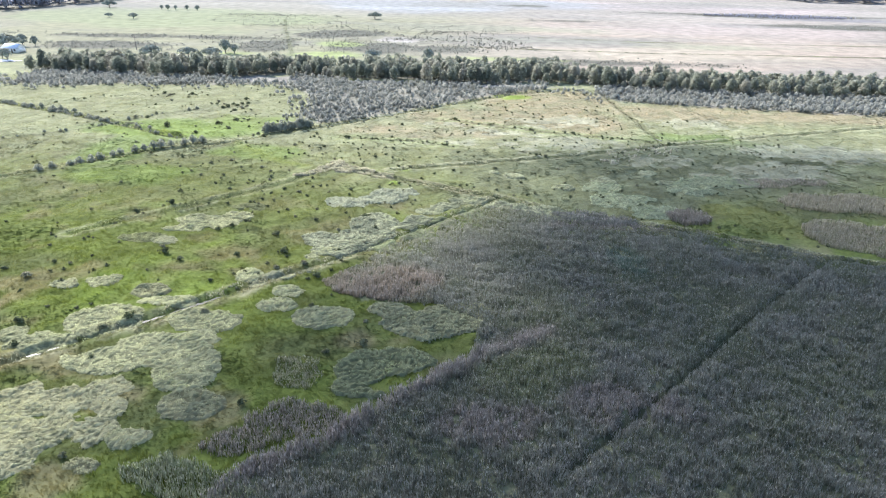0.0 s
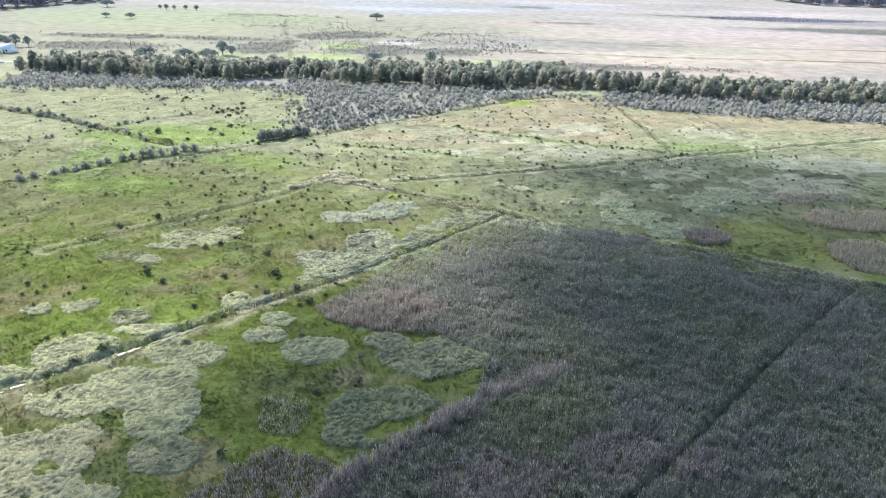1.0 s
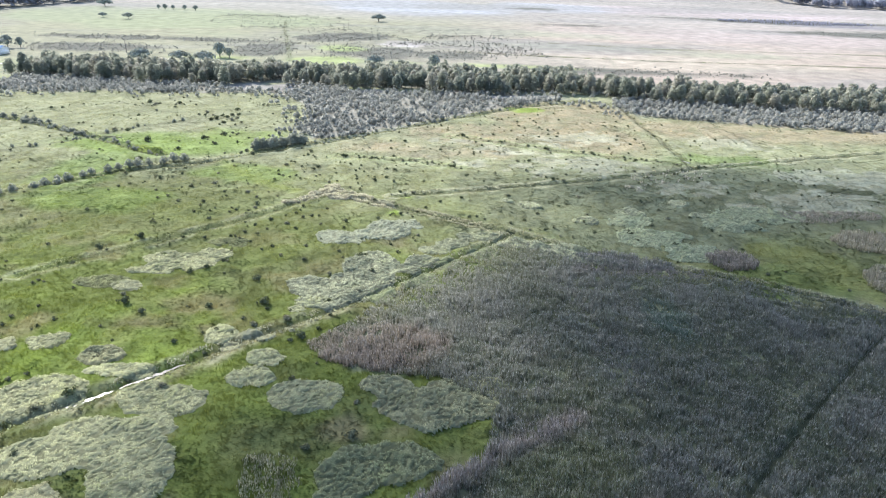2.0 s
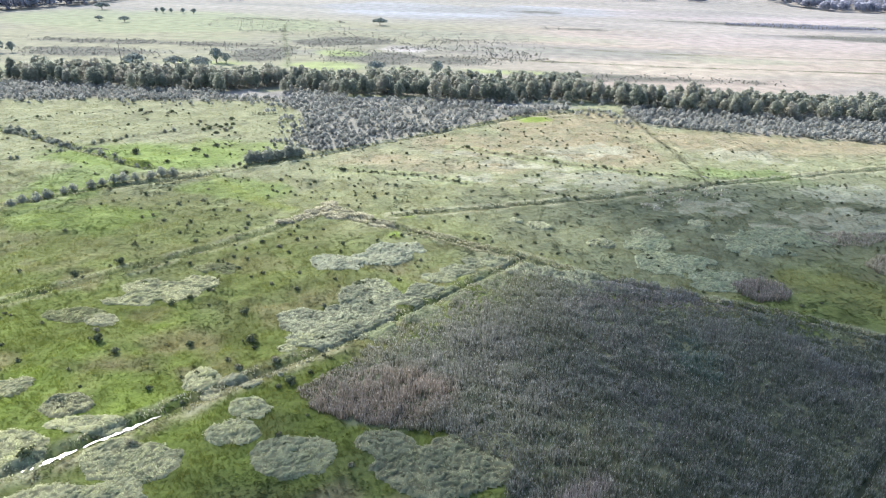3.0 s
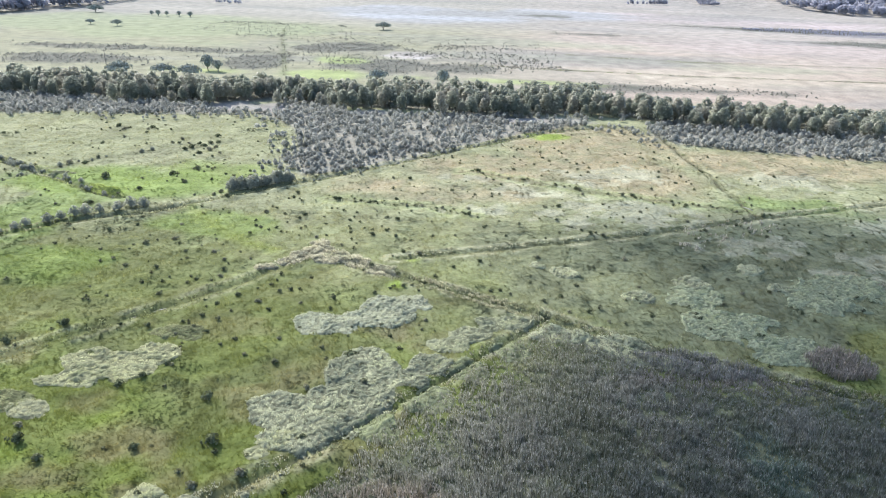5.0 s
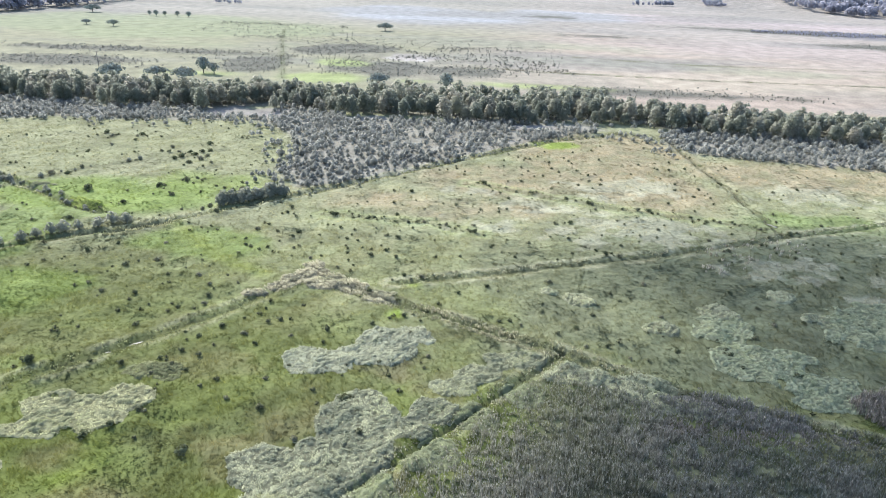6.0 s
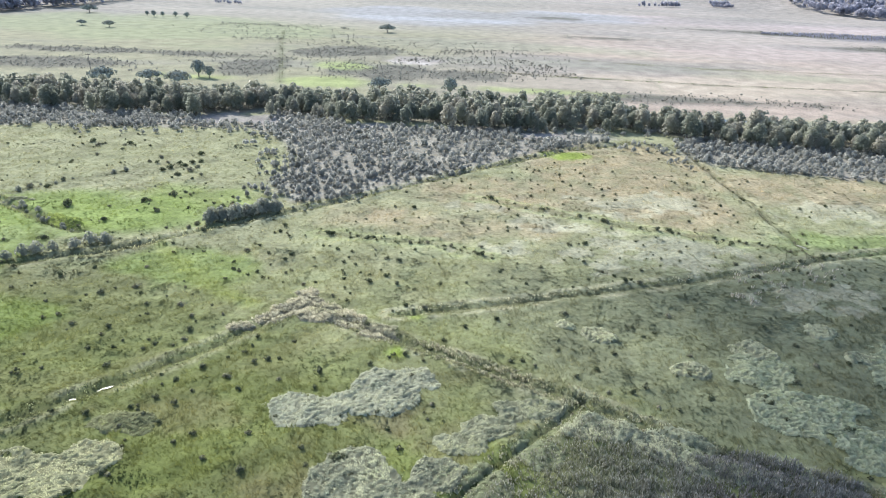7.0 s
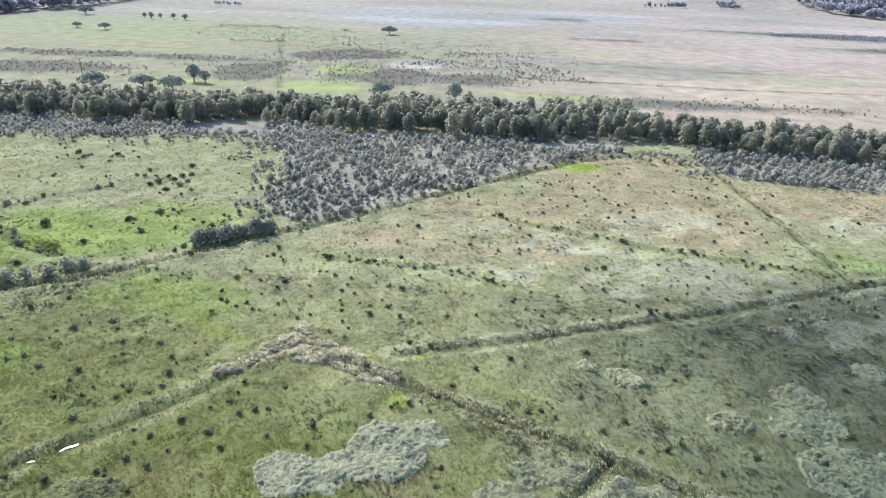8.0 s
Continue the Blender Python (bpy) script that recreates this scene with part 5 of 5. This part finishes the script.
# ---- the plain behind the trees ----
def plain_scrub():
    """Low heath bushes on the plain, past counting."""
    x, y = scatter(-330, 400, 345, 710, 0.27)
    d = blobs(x, y, HEATH, 9, 24, 46)
    loose = blobs(x, y, [(0.0, 458.0, 46.0, 46.0), (95.0, 378.0, 44.0, 8.0), (-165.0, 560.0, 60.0, 45.0), (-110.0, 440.0, 60.0, 40.0), (-60.0, 510.0, 90.0, 30.0)], 20, 20, 48)
    thick = blobs(x, y, [(-12.0, 458.0, 36.0, 16.0), (22.0, 432.0, 22.0, 18.0), (-145.0, 584.0, 48.0, 6.0), (-155.0, 514.0, 40.0, 6.0), (-8.0, 495.0, 18.0, 10.0)], 14, 16, 49)
    alone = (d < 0) & (thick > 0)
    keep = ((d > rng.uniform(-9, 2, len(x))) & ((y < 560) | (rng.uniform(0, 1, len(x)) < 0.4))) | ((loose > 0) & (rng.uniform(0, 1, len(x)) < 0.2)) | (alone & (rng.uniform(0, 1, len(x)) < 0.3))
    x, y, alone = x[keep], y[keep], alone[keep]
    kinds = [leafy([(0, 0, 0.5, 0.9, 0.7)], 11, 0.6, 440 + k, core=0) for k in range(3)]
    pieces = []
    for a, b, c in zip(x, y, alone):
        v, f, n = kinds[rng.integers(3)]
        pieces.append((v * (0.22 + 0.18 * c + 0.4 * rng.uniform() ** 2.5) + np.array((a, b, 0.0)), f, n))
    tagged(new("heath", leaf_mesh("heath", join(pieces), HEATH_LEAF)), "low grey-green heath bushes on the plain", "heath", kind="stuff")


plain_scrub()


def lone_trees():
    """Flat-topped dark trees on the plain."""
    rows = [(0, 0, 2.9, 2.6, 1.3), (2.6, 0.4, 2.3, 2.0, 1.1), (-2.7, 0.2, 2.4, 2.0, 1.1), (0.3, 1.8, 2.6, 1.9, 1.1), (-0.4, -1.7, 2.2, 1.9, 1.2)]
    flat = plant_thing("pine_tree", rows, 560, 0.36, 4.0, 0.28, PINE_LEAF, 460, "dark flat-topped pine standing on open grass", "tree", "lone trees on the plain")
    stand(flat, [(-152.0, 360.5, 1.2, 0.5), (-137.0, 356, 1.25, 2.0), (-168.5, 352.5, 1.25, 1.2), (-50.5, 364, 1.1, 4.0), (-77.2, 578, 1.15, 3.0), (-267.8, 538, 0.85, 1.0), (-290.4, 543, 0.75, 2.2), (-331.9, 624, 1.2, 0.3), (-262, 372, 1.5, 0.4)], USED)
    tall = tree_lobes(8.0, 8.5, 471, 9, 0.25)
    pair = plant_thing("pine_tree", tall, 420, 0.45, 9.5, 0.3, PINE_LEAF, 470, "tall dark pine with an open layered crown", "tree", "lone trees on the plain")
    stand(pair, [(-137.4, 378, 1.0, 0.0), (-131.5, 376, 0.72, 1.0), (-19.0, 361, 0.95, 2.0), (-272.0, 613, 0.62, 1.0), (-266.0, 616, 0.5, 2.0), (-256.2, 618, 0.6, 3.0), (-245.0, 614, 0.68, 4.0), (-280, 618, 0.5, 0.2), (-260, 384, 0.85, 5.0), (-254, 386, 0.7, 3.0), (-238.5, 337, 0.75, 1.5), (-243, 340, 0.7, 2.5)], USED)


lone_trees()


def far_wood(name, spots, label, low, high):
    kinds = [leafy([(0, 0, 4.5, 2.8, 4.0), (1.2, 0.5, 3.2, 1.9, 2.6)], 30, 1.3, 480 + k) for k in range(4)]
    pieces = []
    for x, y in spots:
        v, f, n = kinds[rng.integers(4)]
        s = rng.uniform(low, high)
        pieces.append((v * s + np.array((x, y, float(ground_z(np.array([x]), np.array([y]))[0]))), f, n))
    tagged(new(name, leaf_mesh(name, join(pieces), HAZY_LEAF)), label, "woodland", kind="stuff")


def far_woods():
    west = []
    for _ in range(620):
        x = rng.uniform(-620, -362)
        front = 560 + 3.0 * max(0.0, x + 405) + 0.2 * (x + 405) * (x < -405)
        west.append((x, front + 120 * rng.uniform() ** 1.3))
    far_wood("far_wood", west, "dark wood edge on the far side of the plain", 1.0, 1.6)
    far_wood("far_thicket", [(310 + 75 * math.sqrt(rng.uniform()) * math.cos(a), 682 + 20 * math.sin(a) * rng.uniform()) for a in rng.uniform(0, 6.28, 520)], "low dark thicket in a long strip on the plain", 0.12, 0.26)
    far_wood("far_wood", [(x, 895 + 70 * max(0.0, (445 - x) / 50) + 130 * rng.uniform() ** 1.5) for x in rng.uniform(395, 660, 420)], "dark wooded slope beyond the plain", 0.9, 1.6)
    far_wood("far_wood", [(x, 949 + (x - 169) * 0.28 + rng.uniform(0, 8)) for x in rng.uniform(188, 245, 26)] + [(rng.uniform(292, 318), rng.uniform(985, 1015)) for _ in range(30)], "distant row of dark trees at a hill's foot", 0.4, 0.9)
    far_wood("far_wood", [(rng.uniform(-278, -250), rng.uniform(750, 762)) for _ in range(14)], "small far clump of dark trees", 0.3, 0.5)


far_woods()


# ---- farm buildings ----
def box(x0, x1, y0, y1, z0, z1):
    v = np.array([(x, y, z) for z in (z0, z1) for y in (y0, y1) for x in (x0, x1)], float)
    f = [(0, 2, 3), (0, 3, 1), (4, 5, 7), (4, 7, 6), (0, 1, 5), (0, 5, 4), (2, 6, 7), (2, 7, 3), (0, 4, 6), (0, 6, 2), (1, 3, 7), (1, 7, 5)]
    return v, np.array(f)


def farmhouse():
    root = tagged(new("farmhouse"), "white farm building with a pale blue steel roof", "house")
    w, d, h = 4.6, 3.2, 2.5
    gable = (np.array([(-w, -d, h), (-w, d, h), (-w, 0, h + 1.7), (w, -d, h), (w, d, h), (w, 0, h + 1.7)]), np.array([(0, 2, 1), (3, 4, 5)]))
    part("wall", mesh("wall", *join([box(-w, w, -d, d, 0, h), gable]), WALL_PAINT), root)
    for side in (-1, 1):
        v = np.array([(-w - 0.4, side * (d + 0.5), h - 0.2), (w + 0.4, side * (d + 0.5), h - 0.2), (w + 0.4, 0, h + 1.8), (-w - 0.4, 0, h + 1.8)])
        v = np.concatenate([v, v + np.array((0, 0, 0.12))])
        part("roof", mesh("roof", v, [(0, 1, 2), (0, 2, 3), (4, 6, 5), (4, 7, 6), (0, 5, 1), (0, 4, 5), (1, 6, 2), (1, 5, 6), (3, 4, 0), (3, 7, 4)], ROOF_STEEL), root, "pale blue steel sheet")
    for x in (-3.3, -1.2, 3.2):
        win = part("window", mesh("window", *box(x - 0.65, x + 0.65, -d - 0.05, -d + 0.02, 0.95, 2.15), WALL_PAINT), root)
        part("pane", mesh("pane", *box(x - 0.55, x + 0.55, -d - 0.07, -d - 0.05, 1.05, 2.05), GLASS_DARK), win)
    part("door", mesh("door", *box(0.9, 1.9, -d - 0.06, -d + 0.02, 0, 2.05), TIMBER), root)
    root.matrix_basis = pose(-252.0, 363.5, 0.1, 0, 0, -8)


farmhouse()


def farmyard():
    x, y = np.meshgrid(np.arange(-262, -226, 1.0), np.arange(329, 341, 1.0))
    d = blobs(x, y, [(-245, 335, 15, 3.6), (-256, 334, 8, 4)], 1.2, 4, 140)
    z = np.where(d > -0.3, ground_z(x, y) + 0.25 * smooth(-0.3, 0.8, d), ground_z(x, y) - 0.3)
    n = x.shape[1]
    k = (np.arange(x.shape[0] - 1)[:, None] * n + np.arange(n - 1)).ravel()
    q = np.stack([k, k + 1, k + n + 1, k + n], 1)
    q = q[(d.ravel()[q] > -0.3).all(1)]
    tagged(new("yard", mesh("yard", np.stack([x.ravel(), y.ravel(), z.ravel()], 1), q, GRAVEL)), "pale gravel yard beside the farm building", "yard", kind="structure")


farmyard()


def power_pole(x, y):
    root = tagged(new("power_pole"), "weathered timber pole with one crossarm", "pole", "poles on the plain")
    part("post", mesh("post", *tube([(0, 0, -0.4), (0, 0, 3.5), (0, 0, 8.0)], [0.19, 0.17, 0.13], 8), TIMBER), root)
    part("crossarm", mesh("crossarm", *box(-1.1, 1.1, -0.07, 0.07, 7.3, 7.5), TIMBER), root)
    for dx in (-0.95, 0.0, 0.95):
        part("insulator", mesh("insulator", *tube([(dx, 0, 7.5), (dx, 0, 7.62), (dx, 0, 7.75)], [0.06, 0.09, 0.05], 6), GLASS_DARK), root)
    root.matrix_basis = pose(x, y, 0, 0, 0, 15)


power_pole(-190.3, 380.0)


# ---- the cloud whose shadow lies on the reed bed ----
def cloud(shade, height, seed, vapour):
    """A low cumulus out of sight above the plain, lumpy above and flatter below; shade: where its shadow falls."""
    shift = SUN * (height / SUN.z)
    x, y = np.meshgrid(np.arange(-45, 180, 2.5), np.arange(-10, 260, 2.5))
    d = blobs(x, y, shade, 9.0, 26.0, seed)
    ok = d > 0
    cells = ok[:-1, :-1] & ok[1:, :-1] & ok[:-1, 1:] & ok[1:, 1:]
    n = x.shape[1]
    i, j = np.nonzero(cells)
    k = i * n + j
    q = np.stack([k, k + 1, k + n + 1, k + n], 1)
    rim = smooth(0, 14, d)
    up = rim * (14 + 26 * fbm(x, y, 30, 151) + 9 * fbm(x, y, 9, 152))
    down = -rim * (3 + 5 * fbm(x, y, 22, 153))
    top = np.stack([x.ravel() + shift.x, y.ravel() + shift.y, (height + up).ravel()], 1)
    low = np.stack([x.ravel() + shift.x, y.ravel() + shift.y, (height + down).ravel() - 0.2], 1)
    me = mesh("cloud", np.concatenate([top, low]), np.concatenate([q, q[:, ::-1] + len(top)]), vapour)
    me.shade_smooth()
    tagged(new("cloud", me), "low white cumulus cloud that shades the reeds", "cloud", kind="structure")


def cloud_material(thin, dense):
    mat, nodes, links = material("cloud_vapour")
    white, clear, both = nodes.new("ShaderNodeBsdfDiffuse"), nodes.new("ShaderNodeBsdfTransparent"), nodes.new("ShaderNodeMixShader")
    white.inputs["Color"].default_value = (0.85, 0.86, 0.88, 1)
    geo, tex = nodes.new("ShaderNodeNewGeometry"), node(nodes, "ShaderNodeTexNoise", Scale=0.035, Detail=4.0)
    thick = ramp(nodes, (0.30, grey(thin)), (0.62, grey(dense)))
    links.new(geo.outputs["Position"], tex.inputs["Vector"])
    links.new(tex.outputs["Fac"], thick.inputs[0])
    links.new(thick.outputs[0], both.inputs[0])
    links.new(clear.outputs[0], both.inputs[1])
    links.new(white.outputs[0], both.inputs[2])
    links.new(both.outputs[0], nodes.new("ShaderNodeOutputMaterial").inputs[0])
    return mat


cloud([(-5.0, 58.0, 29.0, 26.0), (-30.0, 54.0, 28.0, 22.0), (-26.0, 74.0, 24.0, 19.0), (-14.0, 100.0, 24.0, 15.0), (-5.0, 82.0, 27.0, 22.0), (24.0, 66.0, 30.0, 28.0), (50.0, 85.0, 46.0, 30.0), (100.0, 95.0, 55.0, 38.0), (60.0, 40.0, 70.0, 40.0), (48.0, 112.0, 30.0, 20.0), (78.0, 122.0, 40.0, 20.0)], 1400.0, 150, cloud_material(0.52, 0.8))
cloud([(26.0, 122.0, 28.0, 18.0), (44.0, 140.0, 36.0, 20.0), (76.0, 146.0, 48.0, 34.0), (112.0, 160.0, 60.0, 60.0), (70.0, 190.0, 44.0, 24.0)], 1500.0, 160, cloud_material(0.44, 0.68))
